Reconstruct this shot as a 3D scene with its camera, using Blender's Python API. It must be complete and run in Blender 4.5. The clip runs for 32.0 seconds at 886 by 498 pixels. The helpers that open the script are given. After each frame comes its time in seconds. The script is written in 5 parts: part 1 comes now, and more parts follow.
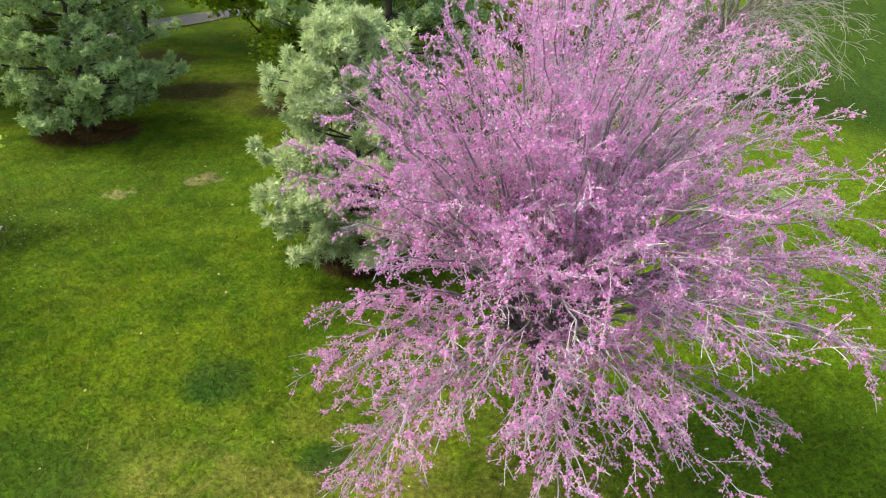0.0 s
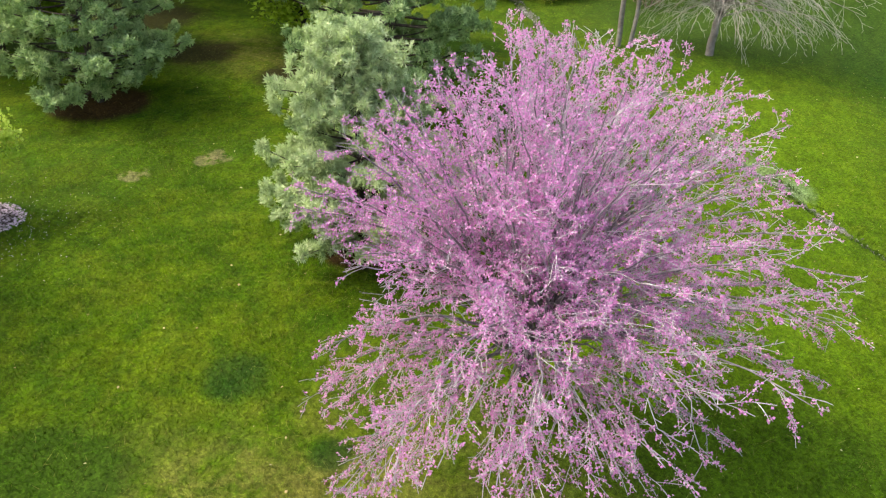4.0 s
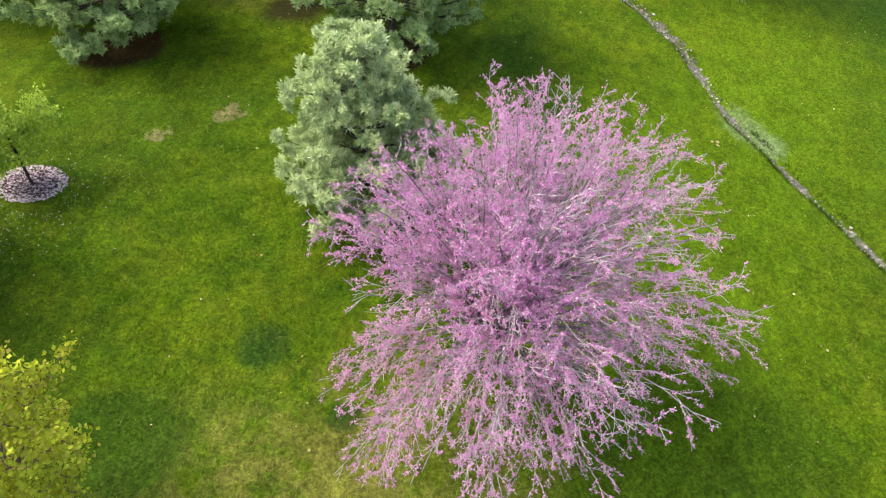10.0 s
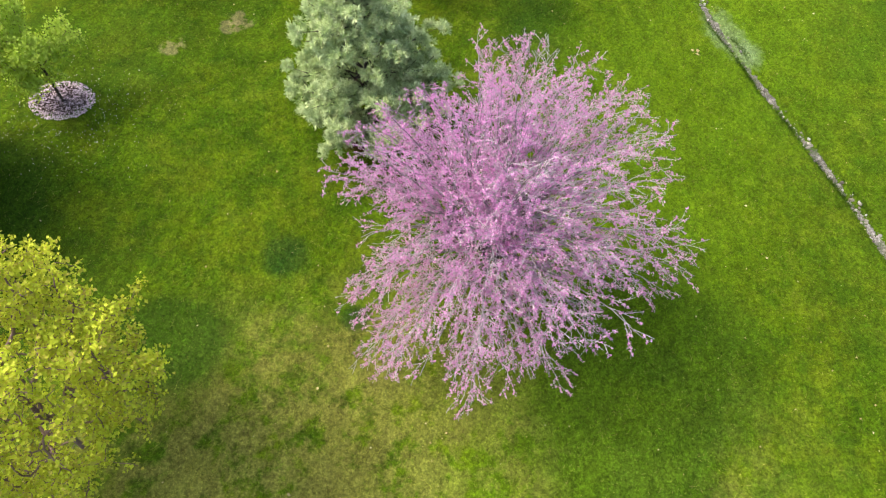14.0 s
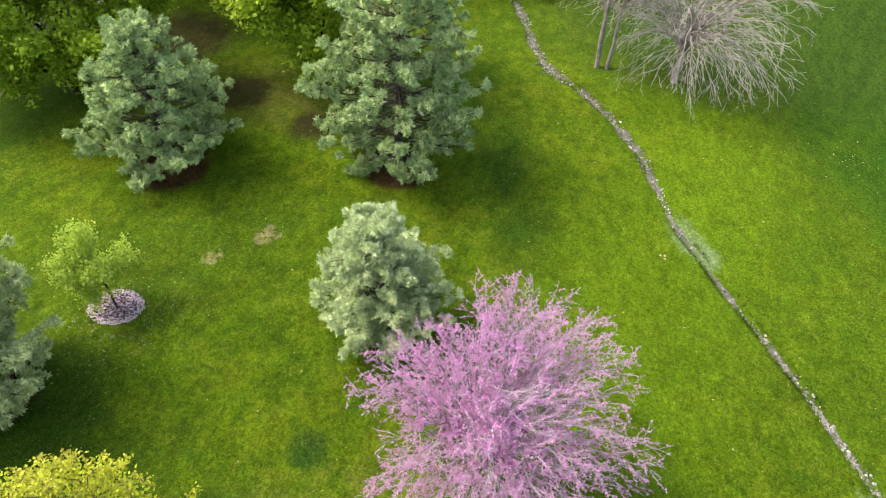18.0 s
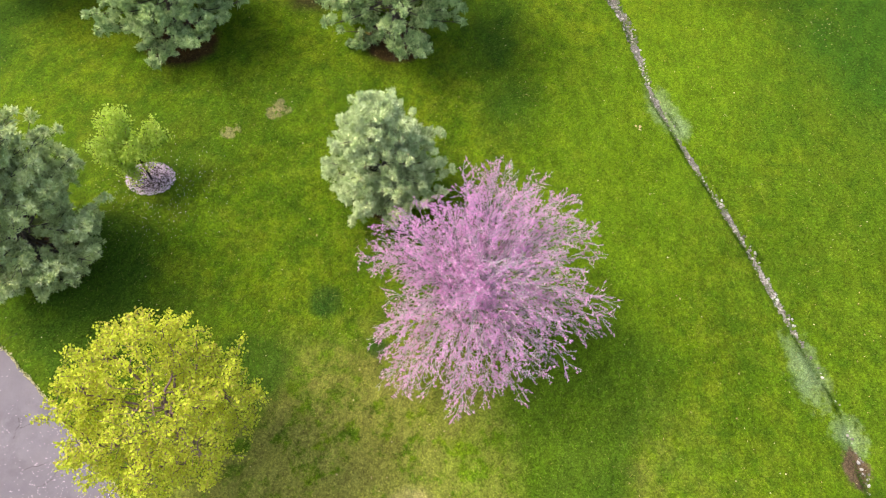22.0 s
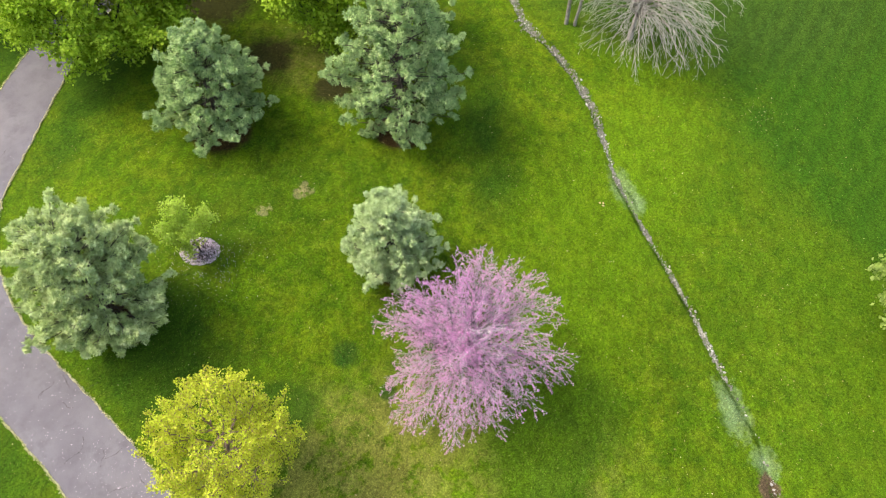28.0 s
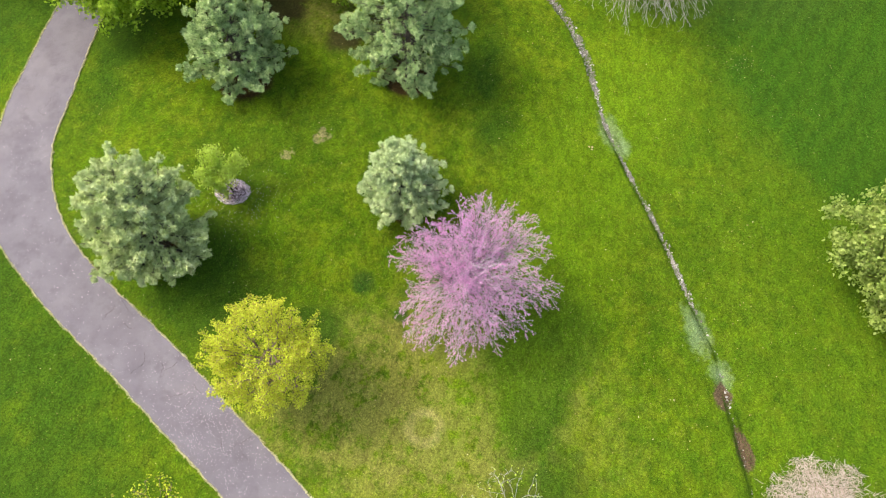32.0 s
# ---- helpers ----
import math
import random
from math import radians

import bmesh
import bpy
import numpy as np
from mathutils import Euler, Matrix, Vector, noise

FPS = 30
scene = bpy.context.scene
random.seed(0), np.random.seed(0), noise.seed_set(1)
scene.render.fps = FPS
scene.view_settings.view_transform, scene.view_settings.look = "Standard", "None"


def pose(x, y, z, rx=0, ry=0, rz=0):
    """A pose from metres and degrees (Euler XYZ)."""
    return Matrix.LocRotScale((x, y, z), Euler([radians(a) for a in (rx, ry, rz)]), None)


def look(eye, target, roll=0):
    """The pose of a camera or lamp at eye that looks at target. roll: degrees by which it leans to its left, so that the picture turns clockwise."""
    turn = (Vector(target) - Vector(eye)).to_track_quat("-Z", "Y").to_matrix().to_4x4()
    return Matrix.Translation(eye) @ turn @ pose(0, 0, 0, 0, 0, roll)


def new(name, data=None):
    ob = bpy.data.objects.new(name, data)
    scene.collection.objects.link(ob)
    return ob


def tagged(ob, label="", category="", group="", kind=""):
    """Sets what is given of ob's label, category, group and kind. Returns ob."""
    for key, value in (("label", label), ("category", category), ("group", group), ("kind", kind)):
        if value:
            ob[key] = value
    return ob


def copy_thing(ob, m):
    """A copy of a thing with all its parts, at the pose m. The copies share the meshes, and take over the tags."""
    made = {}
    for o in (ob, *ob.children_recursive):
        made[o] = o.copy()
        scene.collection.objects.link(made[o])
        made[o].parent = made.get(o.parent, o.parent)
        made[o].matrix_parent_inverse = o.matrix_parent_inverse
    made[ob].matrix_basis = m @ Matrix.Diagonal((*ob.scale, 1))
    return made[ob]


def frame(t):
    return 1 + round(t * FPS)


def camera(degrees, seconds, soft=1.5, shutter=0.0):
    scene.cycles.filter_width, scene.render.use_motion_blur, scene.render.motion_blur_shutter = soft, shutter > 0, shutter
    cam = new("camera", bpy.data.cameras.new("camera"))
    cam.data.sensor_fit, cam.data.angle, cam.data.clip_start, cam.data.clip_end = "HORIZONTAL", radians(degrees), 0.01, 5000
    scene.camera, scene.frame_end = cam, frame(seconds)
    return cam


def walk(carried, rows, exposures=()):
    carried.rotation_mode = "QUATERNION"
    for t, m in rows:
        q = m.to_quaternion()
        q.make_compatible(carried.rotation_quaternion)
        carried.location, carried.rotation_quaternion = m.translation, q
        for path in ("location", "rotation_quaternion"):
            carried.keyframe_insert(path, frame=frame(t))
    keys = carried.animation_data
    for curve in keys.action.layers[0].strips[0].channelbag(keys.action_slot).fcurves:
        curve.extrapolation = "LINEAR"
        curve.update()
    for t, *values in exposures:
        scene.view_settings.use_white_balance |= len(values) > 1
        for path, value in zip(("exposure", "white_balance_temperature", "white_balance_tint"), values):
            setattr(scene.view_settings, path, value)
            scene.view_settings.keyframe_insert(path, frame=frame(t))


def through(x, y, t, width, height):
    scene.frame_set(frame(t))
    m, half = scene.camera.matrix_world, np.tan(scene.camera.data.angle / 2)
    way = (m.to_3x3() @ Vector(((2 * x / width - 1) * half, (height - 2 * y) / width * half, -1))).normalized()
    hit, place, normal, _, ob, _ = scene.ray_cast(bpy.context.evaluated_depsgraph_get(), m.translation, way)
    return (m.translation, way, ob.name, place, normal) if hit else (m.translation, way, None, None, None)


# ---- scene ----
cam = camera(63.9, 32.0, 1.2)
EXPOSURES = [(0, 1.25, 7000, 10), (13, 1.29, 7000, 10), (21, 1.42, 7000, 15), (25, 1.42, 7000, 9), (29, 1.42, 7000, 7), (32, 1.42, 7000, 10)]
PATH = [
    (0, (-0.095, -9.719, 6.448), (-1.271, -0.762, 2.159), -0.27),
    (0.5, (-0.105, -9.768, 6.663), (-1.259, -0.820, 2.351), -0.10),
    (1, (-0.110, -9.815, 6.876), (-1.232, -0.858, 2.572), 0.14),
    (1.5, (-0.106, -9.856, 7.085), (-1.241, -0.819, 2.957), 0.13),
    (2, (-0.088, -9.888, 7.288), (-1.260, -0.682, 3.562), 0.11),
    (2.3, (-0.068, -9.903, 7.406), (-1.292, -0.555, 4.072), 0.11),
    (2.5, (-0.052, -9.910, 7.485), (-1.291, -0.533, 4.237), 0.19),
    (2.6, (-0.044, -9.913, 7.524), (-1.258, -0.662, 3.927), 0.10),
    (2.7, (-0.034, -9.916, 7.563), (-1.229, -0.804, 3.620), 0.05),
    (2.8, (-0.025, -9.918, 7.603), (-1.202, -0.979, 3.277), 0.01),
    (2.9, (-0.014, -9.920, 7.642), (-1.181, -1.162, 2.957), -0.01),
    (3, (-0.004, -9.921, 7.682), (-1.169, -1.264, 2.815), -0.04),
    (3.1, (0.007, -9.922, 7.723), (-1.156, -1.379, 2.656), -0.04),
    (3.2, (0.018, -9.923, 7.763), (-1.149, -1.436, 2.605), -0.05),
    (3.3, (0.029, -9.923, 7.805), (-1.139, -1.475, 2.584), -0.09),
    (3.5, (0.052, -9.923, 7.889), (-1.113, -1.483, 2.654), -0.21),
    (5.5, (0.257, -9.861, 8.912), (-0.975, -1.601, 3.412), 0.05),
    (5.8, (0.282, -9.850, 9.080), (-0.939, -1.785, 3.295), 0.01),
    (6, (0.298, -9.844, 9.192), (-0.904, -1.925, 3.205), -0.01),
    (6.5, (0.336, -9.833, 9.464), (-0.826, -2.328, 2.958), -0.10),
    (7, (0.368, -9.831, 9.723), (-0.764, -2.488, 3.030), -0.03),
    (7.5, (0.396, -9.840, 9.971), (-0.733, -2.498, 3.277), -0.01),
    (8, (0.417, -9.859, 10.215), (-0.722, -2.522, 3.516), -0.07),
    (8.5, (0.430, -9.889, 10.460), (-0.719, -2.565, 3.749), -0.11),
    (9, (0.434, -9.930, 10.712), (-0.720, -2.608, 3.999), -0.17),
    (9.5, (0.428, -9.980, 10.976), (-0.715, -2.682, 4.237), -0.12),
    (10, (0.416, -10.038, 11.253), (-0.702, -2.796, 4.448), -0.05),
    (10.5, (0.404, -10.097, 11.543), (-0.662, -2.974, 4.606), 0.15),
    (11, (0.395, -10.154, 11.846), (-0.635, -3.219, 4.716), 0.21),
    (11.5, (0.395, -10.204, 12.163), (-0.618, -3.477, 4.834), 0.13),
    (12, (0.408, -10.243, 12.494), (-0.608, -3.723, 4.980), -0.07),
    (12.5, (0.438, -10.268, 12.838), (-0.563, -3.960, 5.142), -0.12),
    (13, (0.479, -10.282, 13.194), (-0.473, -4.204, 5.311), -0.01),
    (13.5, (0.524, -10.294, 13.560), (-0.372, -4.432, 5.508), 0.14),
    (14, (0.566, -10.307, 13.935), (-0.296, -4.663, 5.726), 0.08),
    (14.5, (0.599, -10.330, 14.317), (-0.225, -4.907, 5.956), 0.07),
    (16.5, (0.557, -10.589, 15.885), (-0.130, -5.872, 7.094), 0.34),
    (16.6, (0.551, -10.609, 15.964), (-0.154, -5.882, 7.180), 0.21),
    (16.7, (0.545, -10.629, 16.043), (-0.168, -5.883, 7.270), 0.15),
    (16.8, (0.539, -10.650, 16.122), (-0.192, -5.779, 7.419), 0.16),
    (16.9, (0.533, -10.671, 16.201), (-0.220, -5.582, 7.626), 0.22),
    (17, (0.527, -10.693, 16.280), (-0.267, -5.255, 7.925), 0.29),
    (17.1, (0.522, -10.716, 16.359), (-0.307, -4.956, 8.226), 0.21),
    (17.2, (0.517, -10.738, 16.437), (-0.376, -4.628, 8.572), 0.23),
    (17.3, (0.512, -10.761, 16.516), (-0.425, -4.263, 8.973), 0.48),
    (17.4, (0.508, -10.785, 16.595), (-0.473, -4.025, 9.291), 0.53),
    (17.5, (0.504, -10.809, 16.673), (-0.510, -3.857, 9.557), 0.27),
    (17.6, (0.501, -10.833, 16.751), (-0.527, -3.784, 9.733), 0.15),
    (17.7, (0.499, -10.858, 16.829), (-0.542, -3.724, 9.899), 0.10),
    (17.8, (0.498, -10.883, 16.908), (-0.552, -3.733, 9.995), 0.09),
    (18, (0.497, -10.933, 17.063), (-0.560, -3.772, 10.164), 0.15),
    (18.5, (0.511, -11.064, 17.450), (-0.535, -4.177, 10.275), -0.01),
    (19, (0.543, -11.199, 17.834), (-0.438, -4.867, 10.156), -0.13),
    (19.5, (0.589, -11.335, 18.216), (-0.383, -5.110, 10.449), -0.18),
    (20, (0.642, -11.470, 18.597), (-0.271, -5.635, 10.528), -0.25),
    (20.5, (0.698, -11.602, 18.980), (-0.139, -6.235, 10.584), -0.24),
    (21, (0.751, -11.728, 19.365), (-0.073, -6.393, 10.947), -0.18),
    (21.5, (0.799, -11.847, 19.753), (-0.018, -6.476, 11.357), -0.18),
    (22, (0.841, -11.961, 20.146), (0.037, -6.559, 11.769), -0.11),
    (22.5, (0.882, -12.073, 20.546), (0.071, -6.641, 12.188), -0.20),
    (23, (0.923, -12.185, 20.954), (0.102, -6.718, 12.621), -0.25),
    (23.5, (0.967, -12.300, 21.373), (0.137, -6.829, 13.044), -0.32),
    (24, (1.017, -12.422, 21.804), (0.170, -6.938, 13.485), -0.43),
    (24.5, (1.074, -12.552, 22.248), (0.198, -7.040, 13.950), -0.66),
    (25, (1.131, -12.690, 22.704), (0.255, -7.156, 14.421), -0.64),
    (25.5, (1.183, -12.834, 23.172), (0.304, -7.300, 14.890), -0.69),
    (27.5, (1.182, -13.441, 25.137), (0.374, -7.801, 16.918), 0.03),
    (28, (1.117, -13.596, 25.643), (0.314, -7.937, 17.437), 0.12),
    (28.5, (1.045, -13.754, 26.149), (0.233, -8.070, 17.962), 0.09),
    (28.8, (1.004, -13.852, 26.451), (0.173, -8.012, 18.376), -0.02),
    (29, (0.980, -13.918, 26.652), (0.104, -7.829, 18.767), 0.05),
    (29.2, (0.960, -13.985, 26.851), (0.054, -7.608, 19.201), 0.02),
    (29.3, (0.952, -14.018, 26.951), (0.032, -7.578, 19.356), -0.00),
    (29.5, (0.939, -14.087, 27.148), (-0.002, -7.624, 19.576), -0.04),
    (29.7, (0.932, -14.157, 27.344), (0.043, -7.870, 19.619), 0.01),
    (29.8, (0.930, -14.192, 27.442), (0.063, -8.051, 19.598), 0.03),
    (29.9, (0.930, -14.228, 27.539), (0.081, -8.233, 19.580), 0.07),
    (30, (0.931, -14.264, 27.635), (0.085, -8.418, 19.566), 0.13),
    (30.1, (0.933, -14.300, 27.732), (0.105, -8.577, 19.573), 0.08),
    (30.2, (0.936, -14.337, 27.828), (0.147, -8.781, 19.551), 0.05),
    (30.3, (0.941, -14.373, 27.924), (0.162, -8.927, 19.573), 0.04),
    (30.5, (0.953, -14.447, 28.114), (0.168, -9.113, 19.692), 0.06),
    (31, (0.997, -14.635, 28.587), (0.217, -9.311, 20.159), 0.10),
    (31.5, (1.055, -14.826, 29.056), (0.302, -9.630, 20.546), 0.13),
    (31.6, (1.068, -14.865, 29.150), (0.335, -9.767, 20.578), 0.09),
    (32, (1.122, -15.019, 29.523), (0.447, -10.319, 20.722), 0.13),
]
walk(cam, [(t, look(eye, target, roll)) for t, eye, target, roll in PATH], EXPOSURES)
# ---------------------------------------------------------------- light
world = bpy.data.worlds.new("world")
scene.world = world
world.use_nodes = True
wn = world.node_tree.nodes
sky = wn.new("ShaderNodeTexSky")
sky.sky_type = "NISHITA"
sky.sun_disc = False
sky.sun_elevation = radians(55)
sky.sun_rotation = radians(-88)
sky.air_density = 1.0
sky.dust_density = 4.0
sky.ozone_density = 0.6
world.node_tree.links.new(sky.outputs[0], wn["Background"].inputs[0])
wn["Background"].inputs[1].default_value = 0.15
sun = new("sun", bpy.data.lights.new("sun", "SUN"))
sun.data.energy = 1.2
sun.data.angle = radians(19)
sun.data.color = (1.0, 0.96, 0.88)
sun.matrix_world = look((-26, 1, 38), (0, 0, 0))


# ---------------------------------------------------------------- lie of the land
def smooth(t):
    t = np.clip(t, 0, 1)
    return t * t * (3 - 2 * t)


def curve_through(points, step):
    """A dense, rounded line through a few plan points."""
    p = np.array(points, float)
    q = np.vstack([2 * p[0] - p[1], p, 2 * p[-1] - p[-2]])
    out = []
    for i in range(1, len(q) - 2):
        n = max(2, int(np.linalg.norm(q[i + 1] - q[i]) / step))
        t = np.linspace(0, 1, n, endpoint=False)[:, None]
        out.append(0.5 * (2 * q[i] + (q[i + 1] - q[i - 1]) * t + (2 * q[i - 1] - 5 * q[i] + 4 * q[i + 1] - q[i + 2]) * t ** 2
                          + (3 * q[i] - q[i - 1] - 3 * q[i + 1] + q[i + 2]) * t ** 3))
    return np.vstack(out + [p[-1:]])


STREAM = curve_through([(-1.9, 29.5), (-0.9, 26.6), (-0.2, 24.3), (0.2, 22.4), (0.9, 20.75), (1.8, 19.65), (2.95, 18.2), (4.2, 16.2), (5.05, 14.2), (5.65, 12.1), (6.1, 10.4),
                        (6.6, 9.0), (7.05, 8.0), (7.5, 7.1), (8.2, 5.65), (8.8, 4.45), (9.5, 2.9), (10.1, 1.5), (10.6, 0.2), (11.2, -1.0), (11.8, -2.4), (12.3, -5.0),
                        (12.9, -7.3), (13.2, -9), (14, -13), (15, -20)], 0.25)


def to_line(x, y, line):
    """Distance from plan points to a polyline, and how far along it the foot lies."""
    x, y = np.asarray(x, float), np.asarray(y, float)
    flat = np.stack([x.ravel(), y.ravel()], -1)
    best, along = np.full(len(flat), 1e9), np.zeros(len(flat))
    run = 0.0
    for a, b in zip(line[:-1], line[1:]):
        ab = b - a
        size = np.linalg.norm(ab)
        t = np.clip(((flat - a) @ ab) / size ** 2, 0, 1)
        d = np.hypot(*(flat - a - t[:, None] * ab).T)
        near = d < best
        best[near], along[near] = d[near], run + t[near] * size
        run += size
    return best.reshape(x.shape), along.reshape(x.shape)


def ground(x, y, detail=True):
    x, y = np.asarray(x, float), np.asarray(y, float)
    z = 0.05 - 0.0523 * 14 * np.tanh(x / 26) * 26 / 14
    z = z + 3.0 * smooth((y - 19) / 13) * smooth((x - 6) / 9)
    near = (x > -8) & (x < 22) & (y < 34) & (y > -26)
    if near.any():
        d, s = to_line(x[near], y[near], STREAM)
        cut = 0.28 * np.exp(-(d / 3.2) ** 2) + detail * 0.15 * np.exp(-(d / (0.2 + 0.06 * np.sin(s * 2.1))) ** 4)
        z = z.copy()
        z[near] -= cut
    z = z + detail * 0.03 * np.sin(x * 0.9 + 1.3 * np.sin(y * 0.5)) * np.sin(y * 0.8 + np.sin(x * 0.6))
    return z


def ground_at(x, y):
    return float(ground(np.array([x]), np.array([y]))[0])


DRIVE_L = curve_through([(-16, 47), (-20.3, 34), (-23.4, 22), (-24.4, 15), (-24.5, 10.5), (-24.4, 6.5), (-24.1, 4.0), (-23.4, 1.0), (-22.1, -1.3), (-20.9, -2.75), (-18.45, -4.7),
                         (-16.2, -6.25), (-13.9, -7.7), (-10.75, -9.85), (-8.0, -11.7), (-2.0, -16.0), (8.0, -24.0), (20.0, -34.0)], 0.4)
DRIVE_R = curve_through([(-13.4, 46), (-17.7, 33), (-20.9, 21.5), (-21.8, 15), (-21.75, 10.9), (-21.35, 6.55), (-21.1, 3.6), (-20.3, 1.4), (-19.15, -0.5), (-17.6, -2.1), (-15.65, -3.55),
                         (-12.1, -5.8), (-7.8, -8.85), (-4.65, -11.15), (1.0, -15.4), (10.0, -22.6), (22.0, -32.4)], 0.4)
DRIVE_MID = 0.5 * (DRIVE_L[np.linspace(0, len(DRIVE_L) - 1, 260).astype(int)] + DRIVE_R[np.linspace(0, len(DRIVE_R) - 1, 260).astype(int)])


# ---------------------------------------------------------------- materials
class Mat:
    """A small writer for node materials."""

    def __init__(self, name, rough=0.8, spec=0.3, metal=0.0):
        self.m = bpy.data.materials.new(name)
        self.m.use_nodes = True
        self.n, self.l = self.m.node_tree.nodes, self.m.node_tree.links
        self.b = self.n["Principled BSDF"]
        self.b.inputs["Roughness"].default_value = rough
        self.b.inputs["Specular IOR Level"].default_value = spec
        self.b.inputs["Metallic"].default_value = metal
        self.geo = self.n.new("ShaderNodeNewGeometry")

    def noise(self, scale, detail=4.0, rough=0.55, where=None, w=0.0):
        k = self.n.new("ShaderNodeTexNoise")
        k.noise_dimensions = "4D"
        k.inputs["W"].default_value = w
        k.inputs["Scale"].default_value, k.inputs["Detail"].default_value, k.inputs["Roughness"].default_value = scale, detail, rough
        self.l.new(where or self.geo.outputs["Position"], k.inputs["Vector"])
        return k.outputs["Fac"]

    def ramp(self, fac, stops, ease="LINEAR"):
        r = self.n.new("ShaderNodeValToRGB")
        r.color_ramp.interpolation = ease
        while len(r.color_ramp.elements) < len(stops):
            r.color_ramp.elements.new(0.5)
        for e, (p, c) in zip(r.color_ramp.elements, stops):
            e.position, e.color = p, (*(c if isinstance(c, tuple) else (c, c, c)), 1)
        self.l.new(fac, r.inputs[0])
        return r.outputs[0]

    def mix(self, fac, a, b, kind="MIX"):
        k = self.n.new("ShaderNodeMix")
        k.data_type, k.blend_type = "RGBA", kind
        for at, v in ((0, fac), (6, a), (7, b)):
            if isinstance(v, (int, float)):
                k.inputs[at].default_value = v
            elif isinstance(v, tuple):
                k.inputs[at].default_value = (*v, 1)
            else:
                self.l.new(v, k.inputs[at])
        return k.outputs[2]

    def math(self, op, a, b=0.0):
        k = self.n.new("ShaderNodeMath")
        k.operation = op
        for at, v in ((0, a), (1, b)):
            if isinstance(v, (int, float)):
                k.inputs[at].default_value = v
            else:
                self.l.new(v, k.inputs[at])
        return k.outputs[0]

    def spot(self, x, y, rx, ry=None, turn=0.0):
        """1 inside a soft oval of the plan, 0 outside."""
        k = self.n.new("ShaderNodeMapping")
        k.vector_type = "TEXTURE"
        k.inputs["Location"].default_value = (x, y, 0)
        k.inputs["Rotation"].default_value = (0, 0, turn)
        k.inputs["Scale"].default_value = (rx, ry or rx, 1e6)
        self.l.new(self.geo.outputs["Position"], k.inputs["Vector"])
        g = self.n.new("ShaderNodeTexGradient")
        g.gradient_type = "SPHERICAL"
        self.l.new(k.outputs[0], g.inputs[0])
        return g.outputs["Fac"]

    def island(self):
        return self.geo.outputs["Random Per Island"]

    def colour(self, c):
        if isinstance(c, tuple):
            self.b.inputs["Base Color"].default_value = (*c, 1)
        else:
            self.l.new(c, self.b.inputs["Base Color"])
        return self

    def bump(self, height, strength=0.4, distance=0.02):
        k = self.n.new("ShaderNodeBump")
        k.inputs["Strength"].default_value, k.inputs["Distance"].default_value = strength, distance
        self.l.new(height, k.inputs["Height"])
        self.l.new(k.outputs[0], self.b.inputs["Normal"])
        return self

    def see_through(self, weight=0.3):
        """Thin leaf: some light passes."""
        t = self.n.new("ShaderNodeBsdfTranslucent")
        src = self.b.inputs["Base Color"]
        if src.is_linked:
            self.l.new(src.links[0].from_socket, t.inputs[0])
        else:
            t.inputs[0].default_value = src.default_value
        k = self.n.new("ShaderNodeMixShader")
        k.inputs[0].default_value = weight
        self.l.new(self.b.outputs[0], k.inputs[1])
        self.l.new(t.outputs[0], k.inputs[2])
        self.l.new(k.outputs[0], self.n["Material Output"].inputs[0])
        return self


